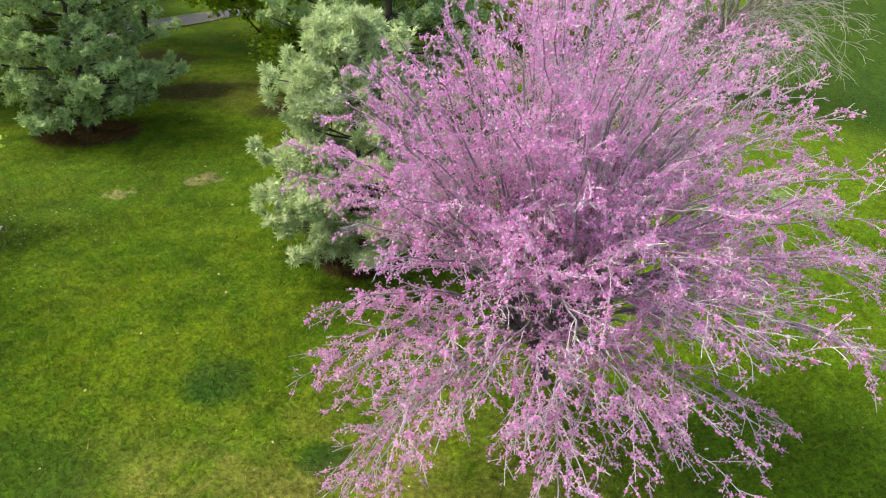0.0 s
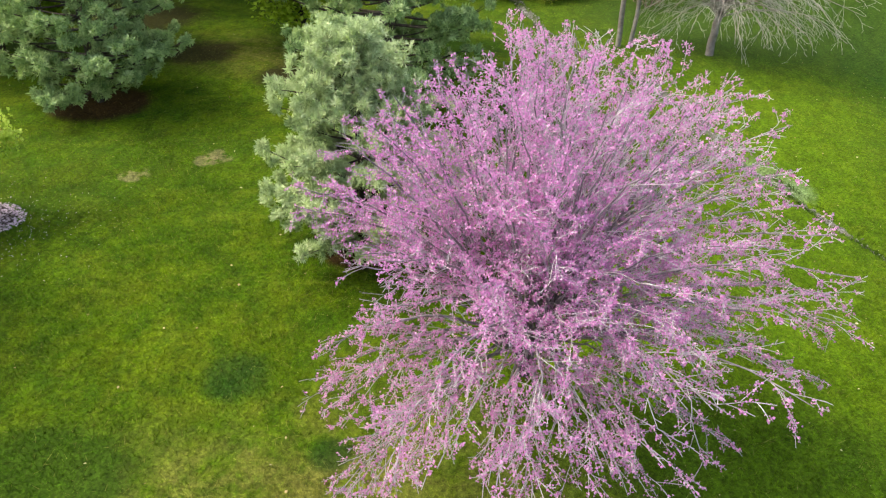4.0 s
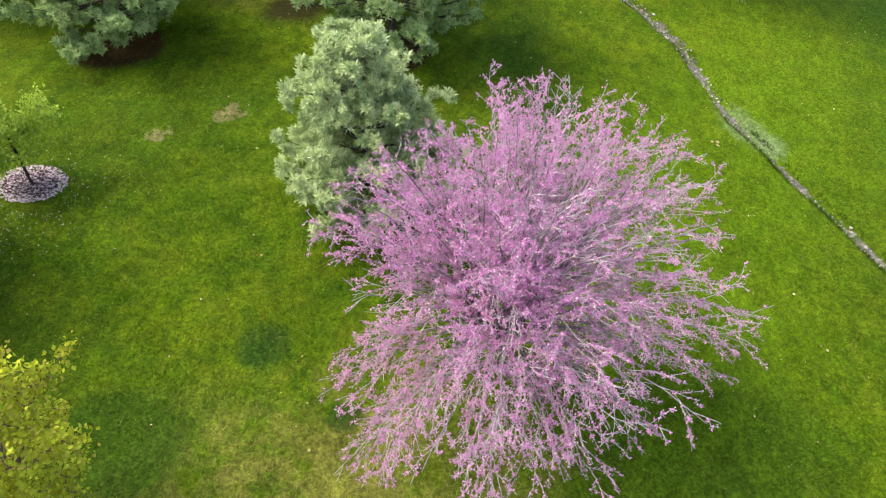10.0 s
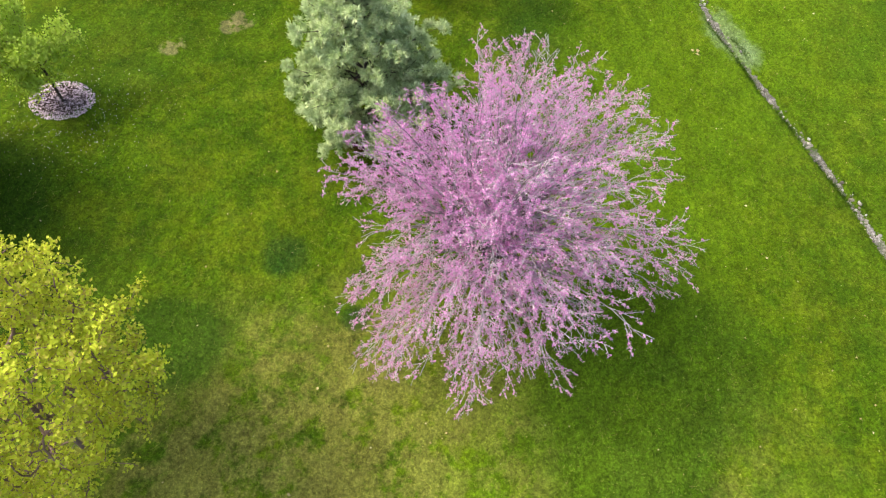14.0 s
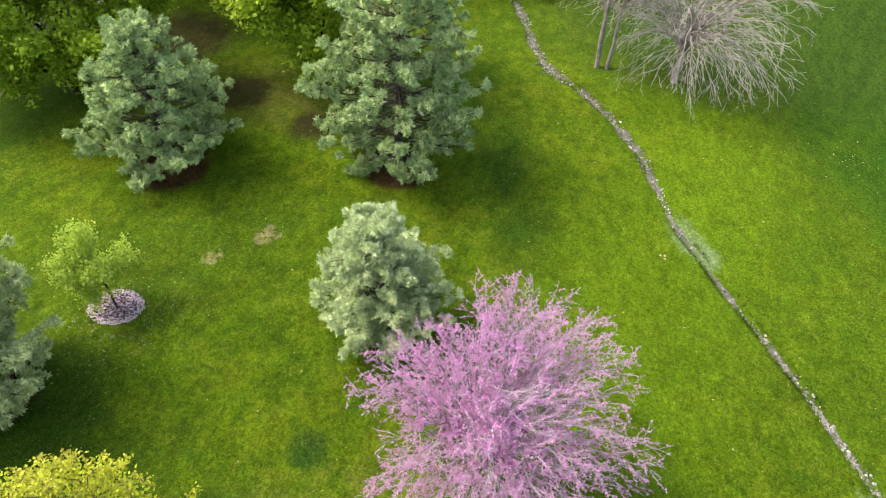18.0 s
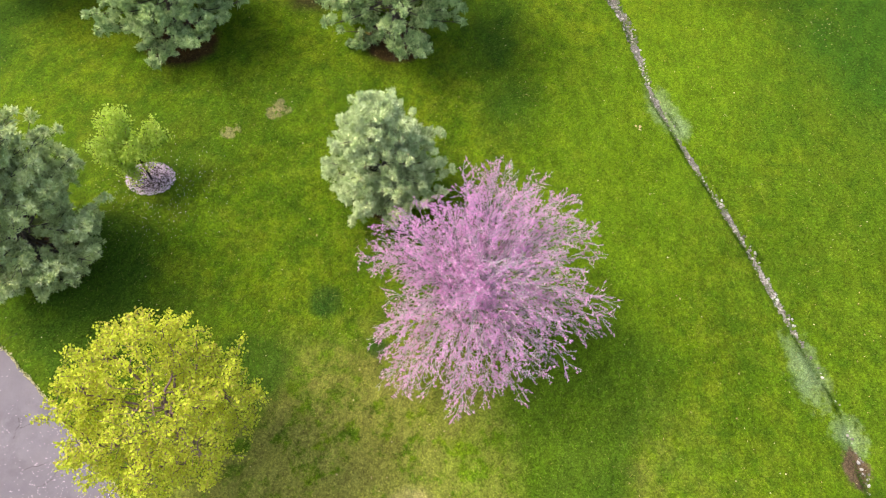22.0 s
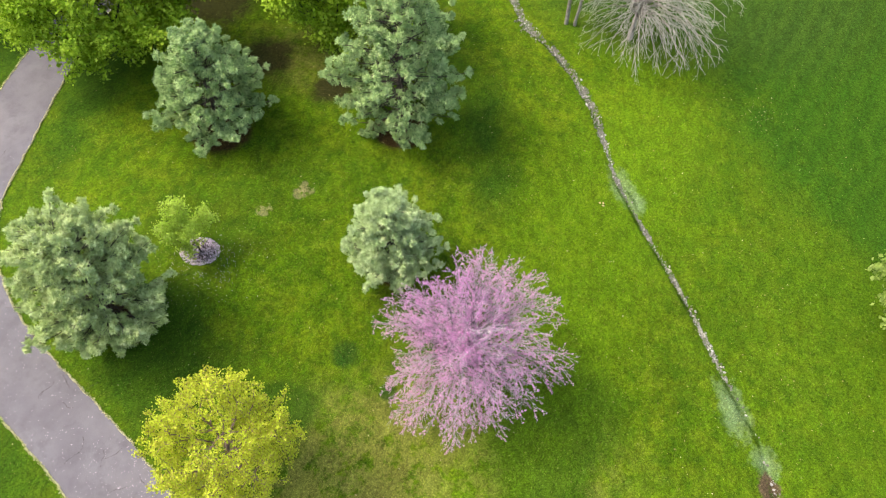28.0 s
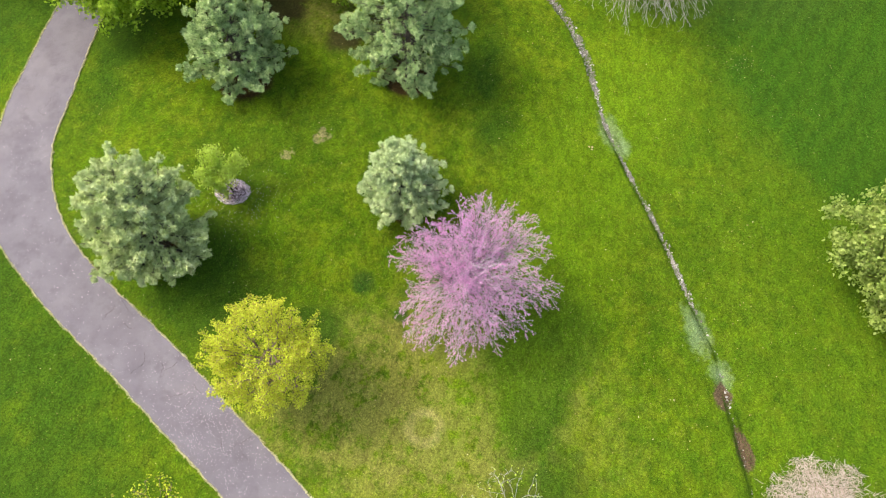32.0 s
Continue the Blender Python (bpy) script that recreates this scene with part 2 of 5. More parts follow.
def lawn_material(name, blades=False):
    k = Mat(name, 0.9, 0.08)
    wide = k.noise(0.16, 3, 0.5)
    mid = k.noise(0.9, 4, 0.6, w=3.0)
    fine = k.noise(24.0, 4, 0.7, w=7.0)
    green = k.ramp(wide, [(0.32, (0.060, 0.121, 0.004)), (0.5, (0.081, 0.148, 0.004)), (0.68, (0.102, 0.170, 0.005))])
    green = k.mix(k.ramp(mid, [(0.35, 0.0), (0.62, 0.75)]), green, (0.043, 0.101, 0.004))
    green = k.mix(k.ramp(k.noise(0.55, 4, 0.7, w=21), [(0.45, 0.0), (0.62, 0.4)]), green, (0.128, 0.160, 0.008))
    # dabs of thicker and thinner turf
    green = k.mix(k.ramp(k.noise(2.1, 5, 0.62, w=41), [(0.47, 0.0), (0.62, 0.75)]), green, (0.036, 0.088, 0.004))
    green = k.mix(k.ramp(k.noise(1.5, 5, 0.66, w=43), [(0.50, 0.0), (0.66, 0.55)]), green, (0.132, 0.180, 0.012))
    # worn, straw-coloured turf in the dry part of the lawn
    dry = k.math("MULTIPLY", k.spot(-1.5, -6.2, 8.5, 5.0, 0.3), 1.6)
    dry = k.math("ADD", dry, k.math("MULTIPLY", k.spot(2.5, -10.5, 3.5, 4.0), 1.2))
    dry = k.math("ADD", dry, k.math("MULTIPLY", k.spot(-0.5, -7.5, 11, 6.0, 0.1), 0.7))
    dry = k.math("ADD", dry, k.math("MULTIPLY", k.spot(-9, 15, 6.5, 3.5), 1.2))
    dry = k.math("MULTIPLY", dry, k.ramp(k.noise(1.7, 7, 0.74, w=11.0), [(0.41, 0.0), (0.58, 1.0)]))
    dry = k.math("MINIMUM", dry, 0.8)
    green = k.mix(dry, green, (0.172, 0.178, 0.042))
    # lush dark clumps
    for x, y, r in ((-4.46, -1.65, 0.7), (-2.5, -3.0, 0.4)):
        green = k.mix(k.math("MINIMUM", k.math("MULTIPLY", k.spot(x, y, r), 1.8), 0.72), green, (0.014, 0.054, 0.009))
    # coarse blue-green pasture up the bank, lush turf, and tree shade painted in
    lush_and_shade = k.math("MULTIPLY", k.spot(-25, -14, 17), 3.0)
    lush_and_shade = k.math("ADD", lush_and_shade, k.math("MULTIPLY", k.spot(-31, 17, 14), 2.4))
    lush_and_shade = k.math("ADD", lush_and_shade, k.math("MULTIPLY", k.spot(4.2, -8.5, 2.2, 8, 0.25), 1.4))
    # soft tree shade painted into the turf as darker ovals, mostly beside pines
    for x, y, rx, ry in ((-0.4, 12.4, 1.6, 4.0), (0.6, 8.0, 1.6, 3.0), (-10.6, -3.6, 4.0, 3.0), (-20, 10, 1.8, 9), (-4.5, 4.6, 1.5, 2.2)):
        lush_and_shade = k.math("ADD", lush_and_shade, k.math("MULTIPLY", k.spot(x, y, rx, ry), 1.6))
    # cast shade of redbud, budding tree and broad pine, painted in more strongly
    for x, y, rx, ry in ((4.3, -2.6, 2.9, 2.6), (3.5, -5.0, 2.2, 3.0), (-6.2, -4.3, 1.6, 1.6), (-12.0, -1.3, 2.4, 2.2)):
        lush_and_shade = k.math("ADD", lush_and_shade, k.math("MULTIPLY", k.spot(x, y, rx, ry), 2.6))
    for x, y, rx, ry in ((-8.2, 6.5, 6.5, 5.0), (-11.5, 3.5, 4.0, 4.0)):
        lush_and_shade = k.math("ADD", lush_and_shade, k.math("MULTIPLY", k.spot(x, y, rx, ry), 0.5))
    lush_and_shade = k.math("MULTIPLY", lush_and_shade, k.ramp(k.noise(0.6, 4, 0.6, w=15), [(0.3, 0.3), (0.6, 1.0)]))
    green = k.mix(k.math("MINIMUM", lush_and_shade, 0.9), green, (0.029, 0.073, 0.005))
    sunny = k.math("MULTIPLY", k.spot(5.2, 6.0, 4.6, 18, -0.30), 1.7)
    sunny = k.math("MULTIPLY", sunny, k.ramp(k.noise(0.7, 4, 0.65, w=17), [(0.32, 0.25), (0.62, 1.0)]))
    green = k.mix(k.math("MINIMUM", sunny, 0.6), green, (0.086, 0.166, 0.006))
    beyond = k.math("MULTIPLY", k.spot(25, 12, 17, 28, -0.30), 2.4)
    beyond = k.math("MINIMUM", k.math("MULTIPLY", beyond, k.ramp(k.noise(0.8, 5, 0.65, w=6), [(0.38, 0.45), (0.58, 1.0)])), 0.55)
    green = k.mix(beyond, green, (0.044, 0.096, 0.005))
    far = k.math("MULTIPLY", k.spot(27, 19, 17), 6.0)
    far = k.math("MINIMUM", k.math("MULTIPLY", far, k.ramp(k.noise(0.6, 5, 0.65, w=5), [(0.36, 0.4), (0.56, 1.0)])), 0.92)
    green = k.mix(far, green, (0.025, 0.074, 0.005))
    bank = k.math("MINIMUM", k.math("MULTIPLY", k.spot(12, 27, 14, 10), 2.2), 0.88)
    green = k.mix(bank, green, (0.032, 0.070, 0.010))
    # mower lines
    lines = k.n.new("ShaderNodeTexWave")
    lines.inputs["Scale"].default_value, lines.inputs["Distortion"].default_value = 0.28, 6.0
    turn = k.n.new("ShaderNodeMapping")
    turn.inputs["Rotation"].default_value = (0, 0, 0.45)
    k.l.new(k.geo.outputs["Position"], turn.inputs[0])
    k.l.new(turn.outputs[0], lines.inputs[0])
    green = k.mix(k.math("MULTIPLY", lines.outputs["Fac"], 0.06), green, (0.115, 0.187, 0.009))
    # bare pale scuffs
    for x, y, r in ((-8.05, 6.25, 0.5), (-8.25, 5.9, 0.4), (-9.57, 4.7, 0.42)):
        f = k.math("MULTIPLY", k.math("MULTIPLY", k.spot(x, y, r), 2.4), k.ramp(k.noise(3.5, 3, 0.6, w=2), [(0.45, 0.0), (0.6, 1.0)]))
        green = k.mix(k.math("MINIMUM", f, 0.5), green, (0.245, 0.216, 0.122))
    # a fairy ring
    ring = k.ramp(k.spot(-0.7, -7.75, 1.25), [(0.25, 0.0), (0.45, 0.75), (0.58, 0.75), (0.72, 0.0)])
    green = k.mix(k.math("MULTIPLY", ring, k.ramp(k.noise(3, 3, 0.6), [(0.35, 0.3), (0.6, 1.0)])), green, (0.259, 0.245, 0.094))
    # algae-green silt on the wet stretches of the ditch
    for x, y, rx, ry, a in ((6.55, 9.3, 0.95, 2.3, 0.35), (7.2, 8.4, 0.7, 1.2, 0.2), (10.9, -1.4, 0.95, 2.6, 0.28), (11.9, -3.3, 0.8, 1.3, 0.3)):
        f = k.math("SUBTRACT", k.math("MULTIPLY", k.spot(x, y, rx * 1.6, ry * 1.3, a), 2.8), k.math("MULTIPLY", k.noise(2.6, 7, 0.8, w=4), 3.0))
        green = k.mix(k.ramp(f, [(-0.0, 0.0), (0.4, 0.24), (1.0, 0.46)]), green, (0.225, 0.320, 0.200))
    # bare mud where the ditch widens
    for x, y, rx, ry, a in ((11.95, -4.3, 0.8, 1.3, 0.2), (12.75, -6.5, 0.65, 1.8, 0.3)):
        f = k.math("MULTIPLY", k.spot(x, y, rx, ry, a), 3.2)
        f = k.math("SUBTRACT", f, k.math("MULTIPLY", k.noise(2.4, 6, 0.8, w=8), 2.9))
        green = k.mix(k.ramp(f, [(0.0, 0.0), (0.4, 0.95)]), green, (0.092, 0.064, 0.044))
    # needle litter under the pines
    for x, y, r in PINE_FEET:
        f = k.math("SUBTRACT", k.math("MULTIPLY", k.spot(x, y, r), 2.6), k.math("MULTIPLY", k.noise(1.6, 3, 0.6, w=6), 0.9))
        green = k.mix(k.ramp(f, [(0.15, 0.0), (0.6, 0.9)]), green, (0.055, 0.027, 0.015))
    # bare earth between the maples, the crowns' shade painted into its dark colour
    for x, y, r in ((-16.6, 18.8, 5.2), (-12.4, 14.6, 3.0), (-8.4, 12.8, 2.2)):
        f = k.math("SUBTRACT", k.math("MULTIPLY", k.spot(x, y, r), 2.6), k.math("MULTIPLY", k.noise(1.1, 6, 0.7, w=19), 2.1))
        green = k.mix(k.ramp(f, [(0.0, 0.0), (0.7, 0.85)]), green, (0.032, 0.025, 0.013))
    if blades:
        shade = k.ramp(k.island(), [(0.0, 1.2), (0.5, 1.6), (0.84, 2.0), (0.85, 1.5), (1.0, 1.9)])
        # dead blades among the green
        green = k.mix(k.ramp(k.island(), [(0.0, 0.0), (0.92, 0.0), (0.93, 0.7)]), green, (0.170, 0.165, 0.055))
    else:
        shade = k.ramp(fine, [(0.3, 0.7), (0.7, 1.25)])
    tufts = k.n.new("ShaderNodeMapping")
    tufts.inputs["Rotation"].default_value, tufts.inputs["Scale"].default_value = (0, 0, 0.45), (1.6, 0.75, 1.0)
    k.l.new(k.geo.outputs["Position"], tufts.inputs[0])
    shade = k.mix(1.0, shade, k.ramp(k.noise(1.7, 5, 0.7, tufts.outputs[0], 12), [(0.36, 0.80), (0.5, 0.98), (0.64, 1.15)]), "MULTIPLY")
    shade = k.mix(1.0, shade, k.ramp(k.noise(17.0, 3, 0.7, w=33), [(0.38, 0.68), (0.5, 1.0), (0.62, 1.34)]), "MULTIPLY")
    shade = k.mix(1.0, shade, k.ramp(k.noise(8.0, 6, 0.8, w=31), [(0.36, 0.62), (0.64, 1.38)]), "MULTIPLY")
    green = k.mix(1.0, k.mix(1.0, green, (0.98, 0.945, 0.86), "MULTIPLY"), shade, "MULTIPLY")
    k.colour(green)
    if blades:
        k.see_through(0.45)
    else:
        k.bump(k.noise(40, 4, 0.7, w=9), 0.35, 0.03)
    return k.m


PINE_FEET = ((-12.9, 9.0, 2.1), (-4.5, 10.7, 1.9), (-13.4, -1.6, 1.7), (-3.4, 2.5, 1.1))
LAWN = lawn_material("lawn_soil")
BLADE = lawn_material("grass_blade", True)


def leaf_material(name, low, mid, high, rough=0.55, through=0.3, spec=0.35, patch=0.5):
    k = Mat(name, rough, spec)
    c = k.ramp(k.island(), [(0.0, low), (0.5, mid), (1.0, high)])
    c = k.mix(k.ramp(k.noise(patch, 3, 0.6), [(0.35, 0.0), (0.65, 0.55)]), c, mid)
    k.colour(c).see_through(through)
    return k.m


def bark_material(name, dark, light, scale=6.0):
    k = Mat(name, 0.9, 0.15)
    f = k.noise(scale, 5, 0.65)
    k.colour(k.ramp(f, [(0.3, dark), (0.7, light)])).bump(k.noise(scale * 4, 4, 0.7), 0.6, 0.02)
    return k.m


BLOSSOM = leaf_material("redbud_blossom", (0.60, 0.20, 0.50), (0.80, 0.37, 0.70), (0.95, 0.62, 0.88), 0.7, 0.5, 0.15)
REDBUD_BARK = bark_material("redbud_bark", (0.060, 0.044, 0.050), (0.19, 0.15, 0.165))
REDBUD_LIMB = bark_material("redbud_limb", (0.15, 0.12, 0.135), (0.40, 0.355, 0.385))
REDBUD_TWIG = bark_material("redbud_twig", (0.36, 0.32, 0.345), (0.64, 0.59, 0.62))
NEEDLE_PALE = leaf_material("young_pine_needles", (0.29, 0.40, 0.175), (0.50, 0.61, 0.305), (0.75, 0.84, 0.50), 0.7, 0.15, 0.15)
NEEDLE = leaf_material("pine_needles", (0.15, 0.25, 0.085), (0.40, 0.54, 0.225), (0.70, 0.80, 0.41), 0.7, 0.15, 0.15)
NEEDLE_OLIVE = leaf_material("broad_pine_needles", (0.28, 0.375, 0.14), (0.50, 0.595, 0.26), (0.74, 0.80, 0.45), 0.7, 0.15, 0.15)
MAPLE_LEAF = leaf_material("maple_leaf", (0.17, 0.30, 0.014), (0.33, 0.48, 0.03), (0.50, 0.64, 0.07), 0.6, 0.35, 0.2)
MAPLE_DARK = leaf_material("shaded_leaf", (0.05, 0.11, 0.010), (0.085, 0.17, 0.015), (0.14, 0.25, 0.03), 0.5, 0.35)
YELLOW_LEAF = leaf_material("budding_leaf", (0.40, 0.32, 0.08), (0.46, 0.52, 0.035), (0.64, 0.72, 0.07), 0.6, 0.35, 0.2)
SAPLING_LEAF = leaf_material("sapling_leaf", (0.34, 0.46, 0.06), (0.46, 0.61, 0.09), (0.62, 0.74, 0.19), 0.6, 0.45, 0.2)
BUSH_LEAF = leaf_material("brush_leaf", (0.12, 0.16, 0.02), (0.24, 0.30, 0.035), (0.42, 0.46, 0.08), 0.6, 0.3)
PALE_TREE_LEAF = leaf_material("pale_tree_leaf", (0.19, 0.28, 0.05), (0.30, 0.40, 0.09), (0.45, 0.53, 0.17), 0.6, 0.4, 0.2)
WHITE_BLOOM = leaf_material("white_blossom", (0.55, 0.58, 0.42), (0.75, 0.77, 0.66), (0.85, 0.86, 0.80), 0.6, 0.3)
PINK_BRUSH = leaf_material("dry_pink_brush", (0.22, 0.13, 0.13), (0.32, 0.20, 0.19), (0.42, 0.29, 0.26), 0.7, 0.2)
PINE_BARK = bark_material("pine_bark", (0.035, 0.028, 0.022), (0.12, 0.10, 0.085))
DARK_BARK = bark_material("dark_bark", (0.022, 0.018, 0.015), (0.07, 0.058, 0.05))
GREY_BARK = bark_material("grey_bark", (0.18, 0.15, 0.14), (0.40, 0.355, 0.33), 4.0)
GREY_TWIG = bark_material("grey_twig", (0.26, 0.24, 0.22), (0.54, 0.52, 0.48), 4.0)
BROWN_TWIG = bark_material("brown_twig", (0.12, 0.075, 0.065), (0.27, 0.185, 0.165))
BANK_GRASS = leaf_material("bank_grass", (0.020, 0.055, 0.004), (0.045, 0.10, 0.006), (0.10, 0.16, 0.012), 0.7, 0.3, 0.15)
REED = leaf_material("dry_reed", (0.30, 0.23, 0.18), (0.47, 0.40, 0.34), (0.66, 0.59, 0.52), 0.8, 0.2)

k = Mat("asphalt", 0.85, 0.3)
c = k.ramp(k.noise(0.7, 4, 0.6), [(0.3, (0.119, 0.108, 0.126)), (0.7, (0.176, 0.164, 0.184))])
c = k.mix(k.ramp(k.noise(60, 3, 0.7, w=2), [(0.35, 0.0), (0.7, 0.5)]), c, (0.079, 0.072, 0.083))
c = k.mix(k.ramp(k.noise(0.35, 3, 0.6, w=5), [(0.55, 0.0), (0.75, 0.35)]), c, (0.238, 0.216, 0.223))
c = k.mix(k.ramp(k.noise(1.6, 6, 0.7, w=9), [(0.5, 0.0), (0.66, 0.5)]), c, (0.085, 0.078, 0.088))
k.colour(c).bump(k.noise(90, 3, 0.7), 0.4, 0.006)
ASPHALT = k.m
k = Mat("crack", 0.95, 0.1)
k.colour(k.ramp(k.noise(15, 3, 0.6), [(0.3, (0.025, 0.024, 0.025)), (0.7, (0.07, 0.065, 0.06))]))
CRACK = k.m
k = Mat("straw_edge", 0.9, 0.1)
k.colour(k.ramp(k.island(), [(0.0, (0.30, 0.29, 0.10)), (0.5, (0.46, 0.44, 0.22)), (1.0, (0.58, 0.56, 0.36))])).see_through(0.2)
STRAW = k.m
k = Mat("ditch_stone", 0.85, 0.25)
c = k.ramp(k.island(), [(0.0, (0.06, 0.055, 0.045)), (0.45, (0.17, 0.155, 0.135)), (0.8, (0.31, 0.295, 0.27)), (1.0, (0.52, 0.50, 0.47))])
k.colour(k.mix(k.ramp(k.noise(14, 3, 0.6), [(0.4, 0.0), (0.7, 0.4)]), c, (0.2, 0.19, 0.17)))
STONE = k.m
k = Mat("ditch_gravel", 0.9, 0.2)
c = k.ramp(k.noise(26, 5, 0.75), [(0.3, (0.03, 0.029, 0.022)), (0.48, (0.11, 0.105, 0.09)), (0.66, (0.30, 0.285, 0.265))])
k.colour(k.mix(k.ramp(k.noise(1.4, 3, 0.6, w=3), [(0.45, 0.0), (0.6, 0.85)]), c, (0.045, 0.09, 0.010))).bump(k.noise(45, 4, 0.7), 0.8, 0.03)
BED = k.m
k = Mat("mulch", 0.95, 0.1)
k.colour(k.ramp(k.island(), [(0.0, (0.040, 0.028, 0.026)), (1.0, (0.12, 0.088, 0.082))]))
MULCH = k.m
k = Mat("petal", 0.7, 0.2)
k.colour(k.ramp(k.island(), [(0.0, (0.52, 0.39, 0.49)), (1.0, (0.86, 0.75, 0.83))])).see_through(0.2)
PETAL = k.m
k = Mat("bleached_leaf", 0.8, 0.2)
k.colour(k.ramp(k.island(), [(0.0, (0.28, 0.21, 0.09)), (0.6, (0.42, 0.36, 0.17)), (1.0, (0.58, 0.54, 0.34))]))
DEAD_LEAF = k.m


# ---------------------------------------------------------------- mesh writers
def link_mesh(name, verts, faces, mat, parent=None, label="", smooth_faces=False):
    """faces: one array (n, k) or a list of such arrays."""
    faces = [np.asarray(f) for f in (faces if isinstance(faces, list) else [faces])]
    me = bpy.data.meshes.new(name)
    verts = np.asarray(verts, np.float32)
    loops = np.concatenate([f.ravel() for f in faces]).astype(np.int32)
    sizes = np.concatenate([np.full(len(f), f.shape[1]) for f in faces])
    me.vertices.add(len(verts))
    me.vertices.foreach_set("co", verts.ravel())
    me.loops.add(len(loops))
    me.loops.foreach_set("vertex_index", loops)
    me.polygons.add(len(sizes))
    me.polygons.foreach_set("loop_start", np.concatenate([[0], np.cumsum(sizes)[:-1]]).astype(np.int32))
    me.polygons.foreach_set("use_smooth", np.full(len(sizes), bool(smooth_faces)))
    me.materials.append(mat)
    me.update(calc_edges=True)
    me.validate()
    ob = new(name, me)
    ob.parent = parent
    if label:
        ob["label"] = label
    return ob


def part(name, bm, material, parent, label=""):
    me = bpy.data.meshes.new(name)
    bm.to_mesh(me)
    bm.free()
    me.materials.append(material)
    ob = new(name, me)
    ob.parent = parent
    if label:
        ob["label"] = label
    return ob


def thing(name, x, y, z, label, category, group="", kind=""):
    ob = new(name)
    ob.empty_display_size = 0.3
    ob.location = (x, y, z)
    return tagged(ob, label, category, group, kind)


def turned(rng, n, tilt=None):
    """n random turns, as matrices; tilt: how far the leaf's face may lean from the sky, in radians."""
    yaw = rng.uniform(0, 2 * np.pi, n)
    pitch = rng.uniform(-1, 1, n) * (np.pi if tilt is None else tilt)
    roll = rng.uniform(-1, 1, n) * (np.pi if tilt is None else tilt)
    cy, sy, cp, sp, cr, sr = np.cos(yaw), np.sin(yaw), np.cos(pitch), np.sin(pitch), np.cos(roll), np.sin(roll)
    m = np.empty((n, 3, 3))
    m[:, 0] = np.stack([cy * cp, cy * sp * sr - sy * cr, cy * sp * cr + sy * sr], -1)
    m[:, 1] = np.stack([sy * cp, sy * sp * sr + cy * cr, sy * sp * cr - cy * sr], -1)
    m[:, 2] = np.stack([-sp, cp * sr, cp * cr], -1)
    return m


LEAF_QUAD = np.array([(0, 0, 0), (0.42, 0.38, 0.07), (1, 0, -0.05), (0.42, -0.38, 0.07)])
PETAL_QUAD = np.array([(-0.5, -0.35, 0), (0.5, -0.42, 0.1), (0.55, 0.4, 0), (-0.45, 0.42, 0.12)])


def scatter(rng, points, size, spread=0.3, shape=LEAF_QUAD, tilt=None):
    """Leaves of one shape on given points: verts and quads."""
    n = len(points)
    s = size * (1 + spread * rng.uniform(-1, 1, n))
    v = np.einsum("nij,kj->nki", turned(rng, n, tilt), shape) * s[:, None, None] + np.asarray(points)[:, None]
    return v.reshape(-1, 3), np.arange(n * len(shape)).reshape(n, len(shape))


def tubes(a, b, ra, rb, sides=5):
    """Tapered sticks from points a to points b."""
    a, b = np.asarray(a, float), np.asarray(b, float)
    d = b - a
    d /= np.linalg.norm(d, axis=1)[:, None] + 1e-9
    side = np.cross(d, np.where(np.abs(d[:, 2:]) > 0.9, (1.0, 0, 0), (0, 0, 1.0)))
    side /= np.linalg.norm(side, axis=1)[:, None] + 1e-9
    up = np.cross(d, side)
    ang = np.arange(sides) * 2 * np.pi / sides
    ring = np.cos(ang)[None, :, None] * side[:, None] + np.sin(ang)[None, :, None] * up[:, None]
    v = np.stack([a[:, None] + ring * np.asarray(ra)[:, None, None], b[:, None] + ring * np.asarray(rb)[:, None, None]], 1).reshape(-1, 3)
    i = np.arange(sides)
    quad = np.stack([i, (i + 1) % sides, (i + 1) % sides + sides, i + sides], -1)
    return v, (np.arange(len(a))[:, None, None] * 2 * sides + quad).reshape(-1, 4)


def grow(rng, goals, start, step, reach, kill, most=140, droop=0.0, wander=0.12):
    """Branches that grow from a start line towards goal points: nodes and each one's parent."""
    nodes, parent = [np.array(p, float) for p in start], [max(0, i - 1) for i in range(len(start))]
    goals = np.array(goals, float)
    near, far = np.zeros(len(goals), int), np.full(len(goals), 1e9)

    def compare(first):
        fresh = np.array(nodes[first:])
        d = np.linalg.norm(goals[:, None] - fresh[None], axis=2)
        j = d.argmin(1)
        m = d[np.arange(len(goals)), j]
        better = m < far
        near[better], far[better] = first + j[better], m[better]

    compare(0)
    used = {}
    for _ in range(most):
        live = (far < reach) & (far > kill)
        if not live.any():
            break
        first = len(nodes)
        pull = {}
        for g in np.flatnonzero(live):
            v = goals[g] - nodes[near[g]]
            pull.setdefault(near[g], []).append(v / np.linalg.norm(v))
        for i, vs in pull.items():
            if used.get(i, 0) > 3:
                continue
            used[i] = used.get(i, 0) + 1
            d = np.mean(vs, 0) + rng.normal(0, wander, 3) + (0, 0, -droop)
            size = np.linalg.norm(d)
            if size < 0.05:
                continue
            nodes.append(nodes[i] + d / size * step)
            parent.append(i)
        if len(nodes) == first:
            break
        compare(first)
        keep = far > kill
        goals, near, far = goals[keep], near[keep], far[keep]
        if not len(goals):
            break
    return np.array(nodes), np.array(parent)


